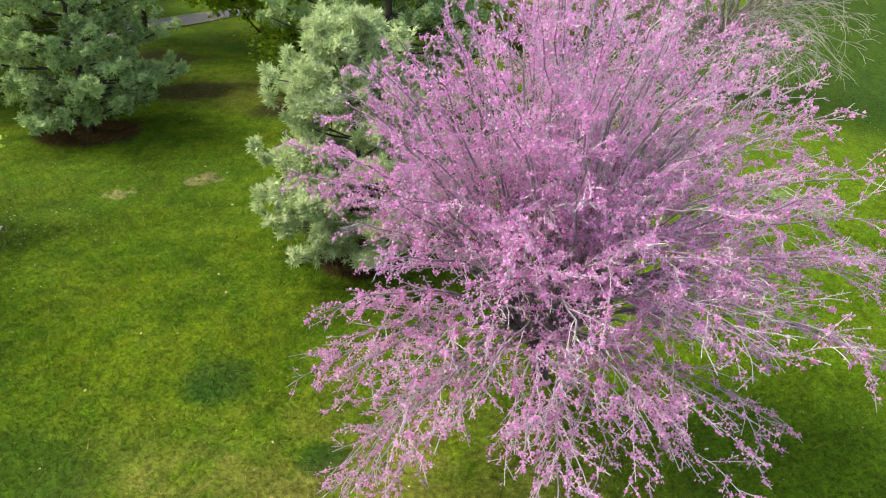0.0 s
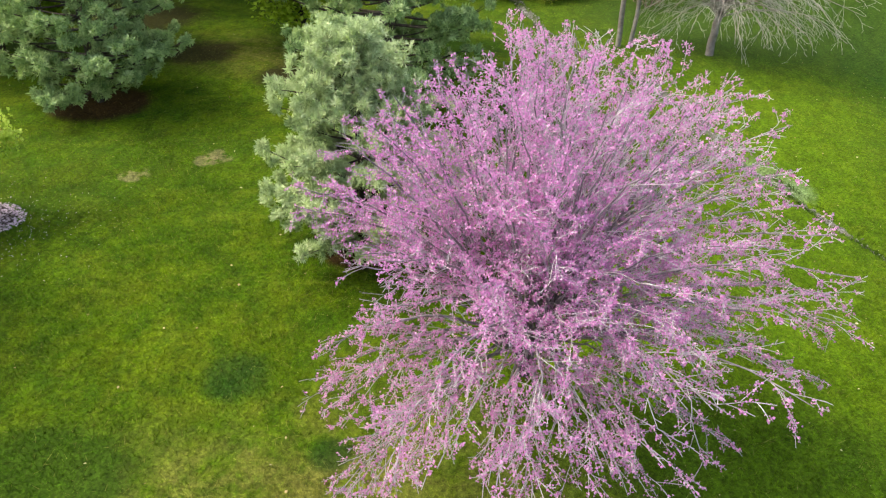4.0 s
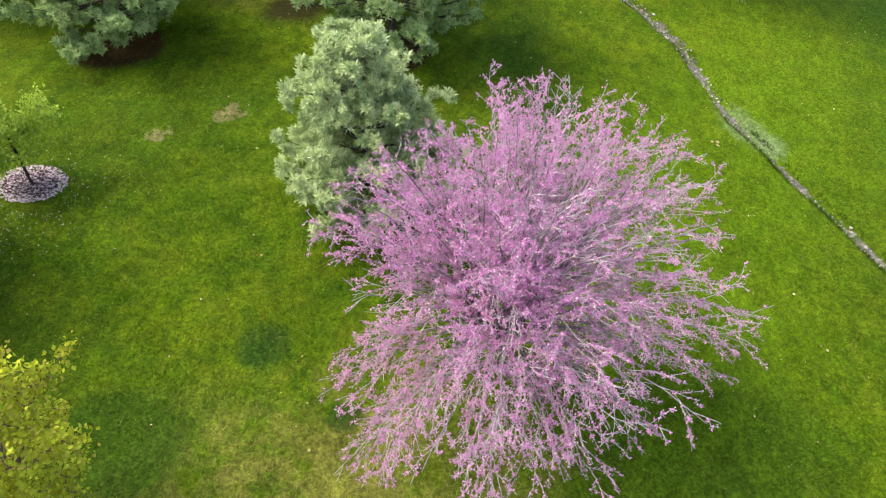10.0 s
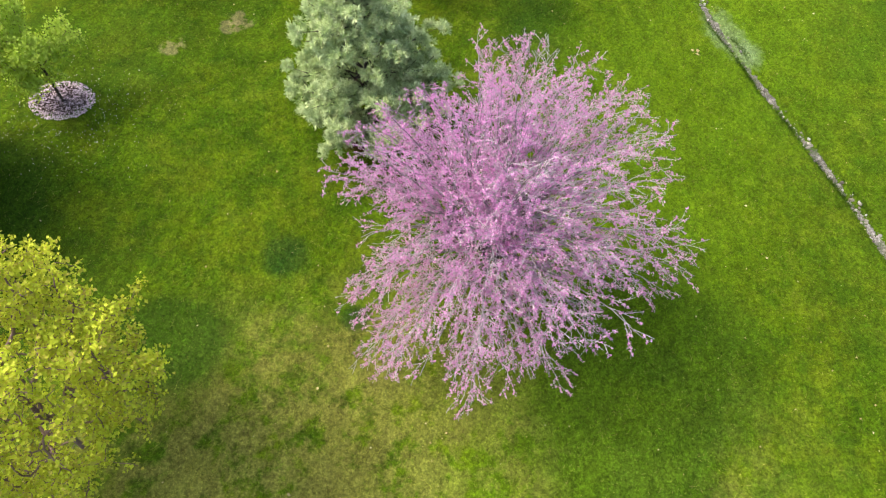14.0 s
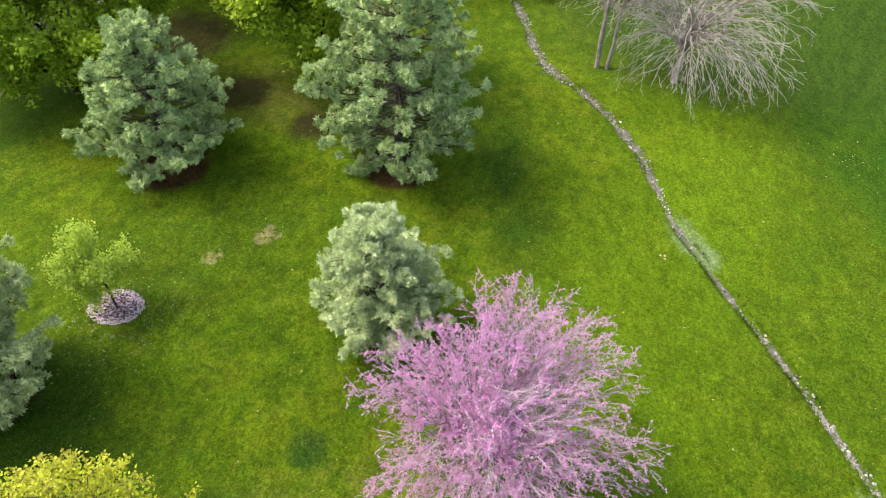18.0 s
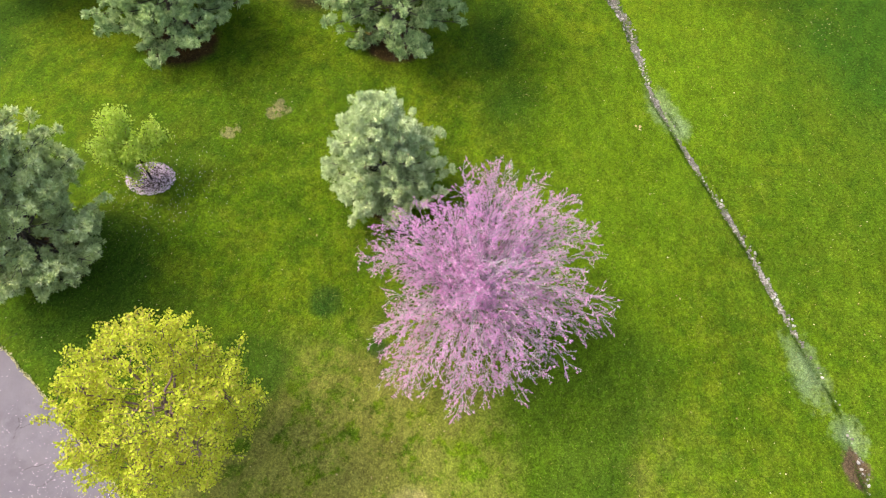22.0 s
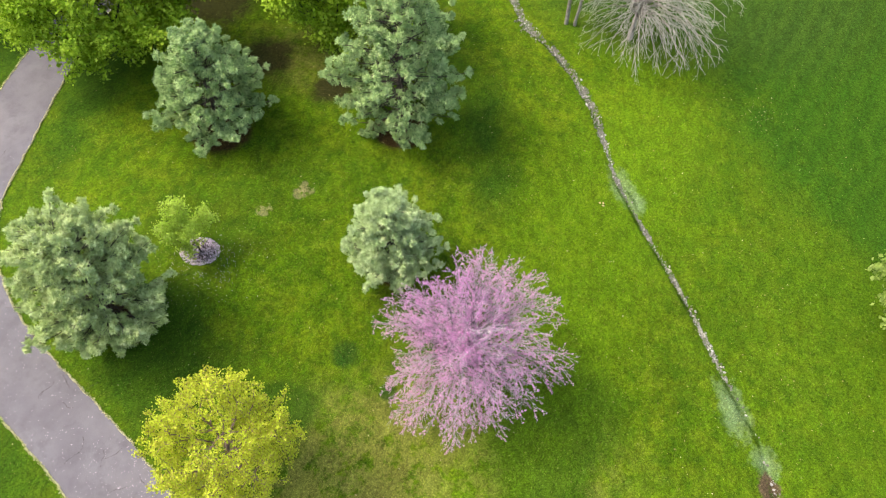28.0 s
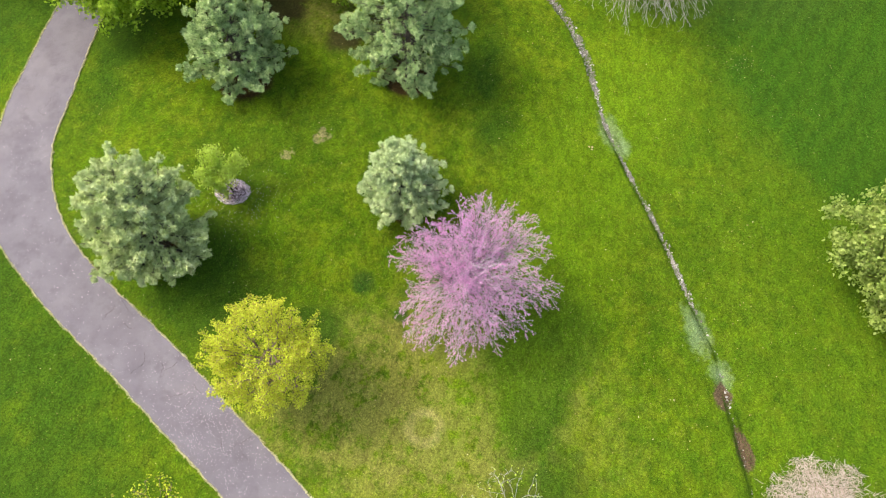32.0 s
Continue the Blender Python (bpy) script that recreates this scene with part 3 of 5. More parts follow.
def thickness(nodes, parent, tip=0.004, power=2.3):
    load = np.zeros(len(nodes))
    child = np.zeros(len(nodes), int)
    for i in range(len(nodes) - 1, 0, -1):
        if child[i] == 0:
            load[i] = tip ** power
        load[parent[i]] += load[i]
        child[parent[i]] += 1
    return np.maximum(load, tip ** power) ** (1 / power), child


# ---------------------------------------------------------------- the ground
def lines(*spans):
    return np.unique(np.concatenate([np.arange(a, b, s) for a, b, s in spans]))


def make_ground():
    gx = lines((-2500, -200, 230), (-200, -60, 20), (-60, -26, 2), (-26, -3, 0.5), (-3, 15.2, 0.16), (15.2, 40, 1), (40, 60, 4), (60, 200, 20), (200, 2501, 230))
    gy = lines((-2500, -200, 230), (-200, -60, 20), (-60, -20, 2), (-20, -12, 0.6), (-12, 30, 0.25), (30, 50, 1), (50, 90, 4), (90, 200, 20), (200, 2501, 230))
    x, y = np.meshgrid(gx, gy, indexing="ij")
    z = ground(x, y)
    i = np.arange(x.size).reshape(x.shape)
    q = np.stack([i[:-1, :-1], i[1:, :-1], i[1:, 1:], i[:-1, 1:]], -1).reshape(-1, 4)
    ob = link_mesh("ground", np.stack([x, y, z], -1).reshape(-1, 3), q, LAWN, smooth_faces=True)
    tagged(ob, "mown spring lawn falling gently to a narrow ditch", "lawn", kind="structure")


make_ground()


def on_drive(x, y):
    d, _ = to_line(x, y, DRIVE_MID)
    return d < 1.42


def make_drive():
    n = 360
    li, ri = np.linspace(0, len(DRIVE_L) - 1, n), np.linspace(0, len(DRIVE_R) - 1, n)
    pick = lambda line, f: np.stack([np.interp(f, np.arange(len(line)), line[:, j]) for j in (0, 1)], -1)
    # pair the two edges by nearness so that cross lines stay square
    left = pick(DRIVE_L, li)
    right = []
    run = 0
    fine = pick(DRIVE_R, np.linspace(0, len(DRIVE_R) - 1, 4000))
    for p in left:
        j = run + int(np.argmin(np.linalg.norm(fine[run:run + 400] - p, axis=1)))
        run = j
        right.append(fine[j])
    right = np.array(right)
    wob = np.random.RandomState(3).normal(0, 0.02, (n, 2))
    left, right = left + wob, right - wob
    cross = np.linspace(0, 1, 7)
    xy = left[:, None] * (1 - cross)[None, :, None] + right[:, None] * cross[None, :, None]
    z = ground(xy[..., 0], xy[..., 1]) + 0.035 + 0.02 * np.sin(np.pi * cross)[None]
    top = np.concatenate([xy, z[..., None]], -1)
    lo = top[:, [0, 6]].copy()
    lo[..., 2] -= 0.12
    v = np.concatenate([lo[:, :1], top, lo[:, 1:]], 1)
    w = v.shape[1]
    i = np.arange(n * w).reshape(n, w)
    q = np.stack([i[:-1, :-1], i[:-1, 1:], i[1:, 1:], i[1:, :-1]], -1).reshape(-1, 4)
    ob = link_mesh("driveway", v.reshape(-1, 3), q[:, ::-1], ASPHALT, smooth_faces=False)
    tagged(ob, "weathered grey asphalt driveway bending through the lawn", "driveway", kind="structure")
    # bleached grass along both edges
    rng = np.random.RandomState(5)
    pts = []
    for edge, out in ((left, left - right), (right, right - left)):
        out = out / np.linalg.norm(out, axis=1)[:, None]
        f = rng.uniform(0, n - 1.001, 15000)
        a = f.astype(int)
        t = (f - a)[:, None]
        p = edge[a] * (1 - t) + edge[a + 1] * t + out[a] * (np.abs(rng.normal(0, 0.035, (len(f), 1))) - 0.02)
        pts.append(p)
    p = np.concatenate(pts)
    p3 = np.column_stack([p, ground(p[:, 0], p[:, 1]) + 0.045 + rng.uniform(0, 0.02, len(p))])
    v, q = scatter(rng, p3, 0.04, 0.5, LEAF_QUAD, 0.6)
    ob = link_mesh("grass_fringe", v, q, STRAW)
    tagged(ob, "bleached straw-yellow grass fringe along the asphalt edges", "grass fringe", kind="stuff")
    return left, right


DL, DR = make_drive()


# ---------------------------------------------------------------- trees
def tree_thing(name, x, y, label, category="tree", group=""):
    return thing(name, x, y, ground_at(x, y) - 0.03, label, category, group)


def wood(root, nodes, parent, radius, bark, twig, split, trunk_label="", twig_label="", sides=6):
    a, b, ra, rb = nodes[parent[1:]], nodes[1:], radius[parent[1:]], radius[1:]
    ra = np.minimum(ra, rb * 1.5)
    big = rb >= split
    if big.any():
        v, q = tubes(a[big], b[big], ra[big], rb[big], sides)
        link_mesh("trunk", v, q, bark, root, trunk_label, True)
    if (~big).any():
        v, q = tubes(a[~big], b[~big], ra[~big], rb[~big], 3)
        tagged(link_mesh("fine_branching", v, q, twig, root, twig_label, True), kind="stuff")


# the redbud's outermost shoots: bearing about the crown's middle, distance, height
REDBUD_RING = np.array([(-3.02, 2.9, 3.2), (-2.9, 2.85, 2.9), (-2.74, 3.15, 2.2), (-2.5, 3.25, 2.3), (-2.2, 3.35, 2.6), (-1.85, 3.2, 3.2), (-1.7, 3.2, 3.2), (-1.34, 2.95, 3.0), (-1.1, 2.8, 2.9), (-0.9, 3.35, 2.7),
                        (-0.6, 3.35, 2.7), (-0.35, 3.2, 3.0), (-0.18, 3.7, 3.3), (0.17, 3.75, 3.3), (0.39, 3.65, 4.4), (0.65, 3.5, 4.6), (0.92, 3.7, 4.8), (1.15, 3.35, 5.0),
                        (1.43, 3.25, 5.2), (1.7, 2.8, 5.5), (1.92, 2.7, 5.7), (2.15, 2.35, 4.8), (2.49, 3.3, 4.2), (2.86, 3.65, 3.8), (3.18, 3.25, 4.0)])
REDBUD_FOOT = np.array((0.18, -0.65, 0.03))
REDBUD_MID = np.array((0.4, -2.3))


def redbud_ring(th):
    return [float(np.interp(th, REDBUD_RING[:, 0], REDBUD_RING[:, j], period=2 * np.pi)) for j in (1, 2)]


def redbud_top(u, rim):
    return rim + (5.9 - rim) * (1 - u ** 2)


def redbud_low(th, u, rim):
    """The underside of the crown, hollow towards the trunk and hanging lower in front."""
    foot, drop = (1.1, 1.6) if math.sin(th) < 0 else (1.6, 0.9)
    return foot + (rim - drop - foot) * u


def in_redbud(p):
    """Whether a place, measured from the foot, lies within the crown."""
    d = p[:2] + REDBUD_FOOT[:2] - REDBUD_MID
    th = math.atan2(d[1], d[0])
    edge, rim = redbud_ring(th)
    u = math.hypot(d[0], d[1]) / edge
    if u > 1.04:
        return False
    return redbud_low(th, min(u, 1), rim) - 0.25 < p[2] + REDBUD_FOOT[2] < redbud_top(min(u, 1), rim) + 0.2


def bent(p0, p1, p2, n, rng, jitter=0.0):
    """A limb that leaves p0 towards p1 and ends in p2."""
    t = np.linspace(0, 1, n)[:, None]
    line = (1 - t) ** 2 * np.asarray(p0) + 2 * t * (1 - t) * np.asarray(p1) + t ** 2 * np.asarray(p2)
    line[1:-1] += rng.normal(0, jitter, (n - 2, 3)) if jitter else 0
    return line


def ramify(rng, limbs, inside, spec, sag, tip):
    """Side branches upon limbs, order by order. limbs: (line, base radius, end radius, bare); spec: one (spacing, angle, shortest, longest, first, steps) an order."""
    orders = [limbs]
    for spacing, angle, short, long, first, steps in spec:
        kids = []
        for line, r0, r1, bare in orders[-1]:
            seg = np.diff(line, axis=0)
            size = np.linalg.norm(seg, axis=1)
            run = np.concatenate([[0], np.cumsum(size)])
            s, side = run[-1] * first + rng.uniform(0, spacing), rng.uniform(0, 6.283)
            while s < run[-1] * 0.97:
                k = min(int(np.searchsorted(run, s, "right")) - 1, len(seg) - 1)
                way = seg[k] / (size[k] + 1e-9)
                p = line[k] + way * (s - run[k])
                e1 = np.cross(way, (0.0, 0.0, 1.0))
                e1 /= np.linalg.norm(e1) + 1e-9
                e2 = np.cross(e1, way)
                a = angle * rng.uniform(0.65, 1.35)
                d = math.cos(a) * way + math.sin(a) * (math.cos(side) * e1 + 0.75 * math.sin(side) * e2)
                length = rng.uniform(short, long) * (0.45 + 0.55 * min(1.0, (run[-1] - s) / (0.6 * run[-1])))
                for _ in range(4):
                    if inside(p + d * length):
                        break
                    length *= 0.62
                if length > 0.3 * short:
                    pts = [p]
                    for _ in range(steps):
                        pts.append(pts[-1] + d * length / steps)
                        d = d + rng.normal(0, 0.09, 3) + (0, 0, -sag / steps)
                        d = d / np.linalg.norm(d)
                    here = r0 + (r1 - r0) * s / run[-1]
                    kids.append((np.array(pts), max(here * 0.62, tip), tip, bare))
                side += 3.14 + rng.normal(0, 0.7)
                s += spacing * rng.uniform(0.55, 1.45)
        orders.append(kids)
    return orders


def sticks(lines_made, sides):
    a = np.concatenate([line[:-1] for line, *_ in lines_made])
    b = np.concatenate([line[1:] for line, *_ in lines_made])
    taper = [np.linspace(r0, r1, len(line)) for line, r0, r1, _ in lines_made]
    return tubes(a, b, np.concatenate([r[:-1] for r in taper]), np.concatenate([r[1:] for r in taper]), sides)


def redbud():
    rng = np.random.RandomState(11)
    root = thing("redbud_tree", *REDBUD_FOOT, "wide-spreading redbud tree in full pink bloom on the lawn", "tree")
    # five stems from one foot
    fork = np.array((-0.02, -0.55, 0.75))
    stems = [(bent((0, 0, -0.12), (0, -0.1, 0.4), fork, 6, rng), 0.14, 0.115, False)]
    heads = []
    for a, h, out in ((-2.5, 1.5, 0.55), (-1.2, 1.45, 0.6), (0.1, 1.8, 0.6), (1.3, 2.5, 0.5), (2.3, 2.1, 0.55), (0.6, 3.0, 0.25)):
        head = fork + (out * math.cos(a), out * math.sin(a), h - 0.75)
        heads.append((bent(fork, fork + (0.15 * math.cos(a), 0.15 * math.sin(a), 0.5 * (h - 0.75)), head, 6, rng, 0.01), a))
        stems.append((heads[-1][0], 0.085, 0.05, False))
    # limbs fan out to the whole dome and arch over at its rim
    limbs = []
    for i in range(172):
        th = i * 2.39996 + rng.normal(0, 0.12)
        edge, rim = redbud_ring(th)
        # an outer shell of limbs, then the skirt under the rim
        u, tier = (0.03 + 0.97 * ((i + 0.5) / 76) ** 0.6, 1.0) if i < 76 else (rng.uniform(0.6, 1.0), rng.uniform(0.0, 0.8))
        if i >= 150:
            u, tier = rng.uniform(0.08, 0.5), rng.uniform(0.45, 0.9)
        goal = np.array((REDBUD_MID[0] + u * edge * math.cos(th), REDBUD_MID[1] + u * edge * math.sin(th), redbud_low(th, u, rim) * (1 - tier) + redbud_top(u, rim) * tier)) - REDBUD_FOOT
        way = math.atan2(goal[1] - fork[1], goal[0] - fork[0])
        line, _ = min(heads, key=lambda e: abs(math.remainder(e[1] - way, 6.2832)) + (0.6 if e[1] == 0.6 and u > 0.45 else 0))
        p0 = line[rng.randint(2, 6)]
        span = np.linalg.norm(goal - p0)
        ctrl = p0 + (goal - p0) * (0.42, 0.42, 0.62) + (0, 0, 0.2 * span * u)
        thin_crown = math.exp(-(((goal[0] - 0.75) / 0.8) ** 2 + ((goal[1] - 1.0) / 1.0) ** 2))
        limbs.append((bent(p0, ctrl, goal, 12, rng, 0.022), rng.uniform(0.016, 0.030), 0.0055, i >= 150 or rng.uniform() < 0.12 + 0.7 * thin_crown))
    orders = ramify(rng, limbs, in_redbud, REDBUD_ORDERS, 0.22, 0.0040)
    # flowers in tight knots along the younger wood
    petals = []
    for order, (spacing, first, knot) in enumerate(((0.07, 0.7, 0.018), (0.069, 0.30, 0.019), (0.060, 0.12, 0.018), (0.052, 0.2, 0.015))):
        for line, r0, r1, bare in orders[order]:
            if rng.uniform() < (0.62 if bare else 0.15):
                continue
            size = np.linalg.norm(np.diff(line, axis=0), axis=1).sum()
            knots = int(size * (1 - first) / spacing * rng.uniform(0.6, 1.3) + rng.uniform())
            if not knots:
                continue
            f = (first + (1 - first) * rng.uniform(0, 1, knots)) * (len(line) - 1) * 0.999
            k = f.astype(int)
            at = line[k] + (line[k + 1] - line[k]) * (f - k)[:, None]
            n = rng.randint(4, 7)
            petals.append(np.repeat(at + rng.normal(0, 0.008, at.shape), n, 0) + rng.normal(0, knot, (knots * n, 3)))
    link_mesh("trunk", *sticks(stems, 9), REDBUD_BARK, root, "dark grey multi-stemmed trunk", True)
    tagged(link_mesh("limb", *sticks(orders[0], 6), REDBUD_LIMB, root, "arching grey-mauve limbs", True), kind="stuff")
    tagged(link_mesh("shoot", *sticks(orders[1] + orders[2] + orders[3], 3), REDBUD_TWIG, root, "long thin pale grey-mauve shoots", True), kind="stuff")
    v, q = scatter(rng, np.concatenate(petals), 0.0205, 0.4, PETAL_QUAD)
    tagged(link_mesh("blossom", v, q, BLOSSOM, root, "tight knots of small pink flowers on bare twigs"), kind="stuff")


REDBUD_ORDERS = ((0.34, 0.55, 0.6, 1.5, 0.30, 6), (0.17, 0.66, 0.18, 0.55, 0.15, 3), (0.17, 0.8, 0.05, 0.15, 0.2, 1))


def bare_tree(x, y, rx, ry, z0, z1, offset, label, seed, limbs=46, cap=0.2, lean=(0.1, 0), bole=2.3, twig=None, orders=None, sag=0.8):
    """A leafless tree: limbs that fork off the bole, arch out and end in drooping twigs."""
    rng = np.random.RandomState(seed)
    root = tree_thing("bare_tree", x, y, label, "tree", "bare trees by the ditch")
    mid, half = np.array((*offset, (z0 + z1) / 2)), np.array((rx, ry, (z1 - z0) / 2))
    head = np.array((*lean, bole))
    trunk = bent((0, 0, -0.15), (lean[0] * 0.2, lean[1] * 0.2, bole * 0.5), head, 10, rng, 0.02)
    grown = []
    for i in range(limbs):
        th = i * 2.39996 + rng.normal(0, 0.15)
        up = -0.75 + 1.7 * ((i * 0.7549) % 1.0) ** 1.5
        flat = math.sqrt(max(0.05, 1 - min(1, up) ** 2))
        goal = mid + half * (flat * math.cos(th), flat * math.sin(th), min(up, 0.97)) * rng.uniform(0.72, 1.0)
        goal[2] = max(goal[2], 0.4)
        p0 = trunk[rng.randint(5, 10)]
        span = np.linalg.norm(goal - p0)
        # low limbs arch over and hang, high ones rise steeply
        ctrl = p0 + (goal - p0) * (0.5, 0.5, 0.5) + (0, 0, 0.3 * span) if up < 0.35 else p0 + (goal - p0) * (0.3, 0.3, 0.6)
        grown.append((bent(p0, ctrl, goal, 10, rng, 0.025 * span / 3), rng.uniform(0.022, 0.04) * cap / 0.16, 0.009, False))
    inside = lambda p: (((p - mid) / half) ** 2).sum() < 1.1 and p[2] > 0.1
    made = ramify(rng, grown, inside, orders or ((0.55, 0.6, 0.9, 2.4, 0.25, 6), (0.38, 0.65, 0.4, 1.1, 0.15, 3), (0.42, 0.75, 0.15, 0.4, 0.2, 1)), sag, 0.0048)
    link_mesh("trunk", *sticks([(trunk, cap, cap * 0.7, False)], 9), GREY_BARK, root, "", True)
    tagged(link_mesh("limb", *sticks(made[0], 6), GREY_BARK, root, "", True), kind="stuff")
    tagged(link_mesh("shoot", *sticks(made[1] + made[2] + made[3], 3), twig or GREY_TWIG, root, "long fine drooping twigs", True), kind="stuff")
    return root


def pine(name, x, y, height, width, needles, label, seed, tufts=2300, needle=0.17, base=0.25, lean=(0, 0), full=0.75, per=20, puff=0.8, blade=0.018, cone=0.62, lift=0.75, ragged=0.68, hollow=0.3):
    """A soft-needled pine: whorls of limbs that turn up at the tips, with brushes of long needles."""
    rng = np.random.RandomState(seed)
    root = tree_thing(name, x, y, label, "pine tree")
    n = 14
    t = np.linspace(0, 1, n)
    axis = np.stack([lean[0] * t ** 1.5, lean[1] * t ** 1.5, t * height], -1) + np.column_stack([rng.normal(0, 0.02, (n, 2)), np.zeros(n)])
    r = 0.045 * height * 0.42 * (1 - t * 0.93)
    v, q = tubes(axis[:-1], axis[1:], r[:-1], r[1:], 8)
    link_mesh("trunk", v, q, PINE_BARK, root, "dark pine trunk", True)
    sa, sb, sra, srb, tips, dirs = [], [], [], [], [], []
    levels = int(height / 0.36)
    for lv in range(levels):
        f = base / height + (1 - base / height) * (lv + rng.uniform(-0.2, 0.2)) / levels
        f = min(max(f, 0.02), 0.985)
        reach = (width / 2 - 0.2) * max(0.0, 1 - f ** (1 / full)) ** cone * (0.55 + 0.45 * smooth(f / 0.34)) + 0.1
        count = rng.randint(5, 8) + int(reach > 1.6) * 2
        first = rng.uniform(0, 6.28)
        for b in range(count):
            az = first + b * 6.283 / count + rng.normal(0, 0.18)
            size = reach * rng.uniform(ragged, 1.18)
            rise = rng.uniform(-0.05, 0.15) + lift * f ** 2
            m = max(4, int(size / 0.22))
            p = np.array([np.interp(f, t, axis[:, j]) for j in range(3)])
            line = [p]
            for s in range(m):
                u = (s + 1) / m
                d = np.array([np.cos(az), np.sin(az), rise + 0.73 * lift * u ** 2 - 0.18 * (1 - f) * (u < 0.6)])
                line.append(line[-1] + d / np.linalg.norm(d) * size / m)
            line = np.array(line)
            rad = 0.012 + 0.02 * size / 2 * (1 - np.arange(m + 1) / (m + 1))
            sa.append(line[:-1]), sb.append(line[1:]), sra.append(rad[:-1]), srb.append(rad[1:])
            for s in range(1, m + 1):
                u = s / m
                if u < hollow and size > 0.8:
                    continue
                for j in range(2 if s < m else 1):
                    side = az + (1, -1)[j] * rng.uniform(0.3, 1.1) * (1.2 - 0.5 * u) * (s < m)
                    d = np.array([np.cos(side), np.sin(side), rng.uniform(0.05, 0.7)])
                    d /= np.linalg.norm(d)
                    ln = rng.uniform(0.18, 0.5) * (0.5 + 0.5 * min(1, size))
                    hub = line[s] + d * ln
                    sa.append(line[s:s + 1]), sb.append(hub[None]), sra.append([0.010]), srb.append([0.006])
                    # a rounded puff of brushes at the end of each spray
                    way = rng.normal(0, 1, (9, 3)) + d * 0.5 + (0, 0, 0.5)
                    way /= np.linalg.norm(way, axis=1)[:, None]
                    out = hub + way * rng.uniform(0.05, 0.2, (9, 1)) * rng.uniform(0.7, 1.3)
                    tips.extend(out), dirs.extend(way)
    for j in range(6):
        tips.append(axis[-1] + (0, 0, 0.05 * j - 0.1)), dirs.append(np.array([rng.normal(0, 0.3), rng.normal(0, 0.3), 1.0]))
    v, q = tubes(np.concatenate(sa), np.concatenate(sb), np.concatenate(sra), np.concatenate(srb), 4)
    tagged(link_mesh("branching", v, q, PINE_BARK, root, "whorled dark limbs", True), kind="stuff")
    tips, dirs = np.array(tips), np.array(dirs)
    if len(tips) > tufts:
        hubs = rng.choice((len(tips) - 6) // 9, tufts // 9, False)
        pick = np.concatenate([(hubs[:, None] * 9 + np.arange(9)).ravel(), np.arange(len(tips) - 6, len(tips))])
        tips, dirs = tips[pick], dirs[pick]
    dirs /= np.linalg.norm(dirs, axis=1)[:, None]
    # each brush is one island of needles fanning round its shoot
    m = len(tips)
    d = dirs[:, None] * 0.75 + rng.normal(0, puff, (m, per, 3)) + (0, 0, 0.25)
    d /= np.linalg.norm(d, axis=2)[..., None]
    ln = needle * rng.uniform(0.7, 1.15, (m, per, 1))
    a = np.repeat(tips[:, None], per, 1) - dirs[:, None] * rng.uniform(0, 0.10, (m, per, 1))
    w = np.cross(d, rng.normal(0, 1, (m, per, 3)))
    w = w / (np.linalg.norm(w, axis=2)[..., None] + 1e-9) * blade
    verts = np.stack([a - w * 0.6, a + d * ln * 0.55 + w, a + d * ln, a + d * ln * 0.55 - w], 2)
    # tie the needles of one brush together so that they share one tone
    verts[:, :, 0] = tips[:, None]
    vv = np.concatenate([tips[:, None], verts[:, :, 1:].reshape(m, -1, 3)], 1)
    base_i = (np.arange(m) * (1 + per * 3))[:, None]
    i = base_i + 1 + np.arange(per)[None] * 3
    q = np.stack([np.broadcast_to(base_i, i.shape), i, i + 1, i + 2], -1).reshape(-1, 4)
    tagged(link_mesh("crown", vv.reshape(-1, 3), q, needles, root, "brushes of long soft needles"), kind="stuff")
    return root


def crown_goals(rng, n, rx, ry, z0, z1, bumps=0.12, hollow=0.45, clumps=0, lump=0.2):
    """Points in an uneven crown; with clumps, gathered into that many boughs."""
    ph = rng.uniform(0, 6.28, 6)

    def one():
        d = rng.normal(0, 1, 3)
        d /= np.linalg.norm(d)
        th = np.arctan2(d[1], d[0])
        k = 1 + bumps * (np.sin(3 * th + ph[0] + 2 * d[2]) + np.sin(5 * th + ph[1] - 3 * d[2]) + 0.7 * np.sin(8 * th + ph[2] + 5 * d[2])) / 1.5
        return d * rng.uniform(hollow, 1) ** 0.5 * k

    if clumps:
        hubs = np.array([one() for _ in range(clumps)]) * 0.9
        p = hubs[rng.randint(0, clumps, n)] + rng.normal(0, lump, (n, 3)) * (1, 1, 0.7)
    else:
        p = np.array([one() for _ in range(n)])
    return np.column_stack([p[:, 0] * rx, p[:, 1] * ry, (z0 + z1) / 2 + p[:, 2] * (z1 - z0) / 2])


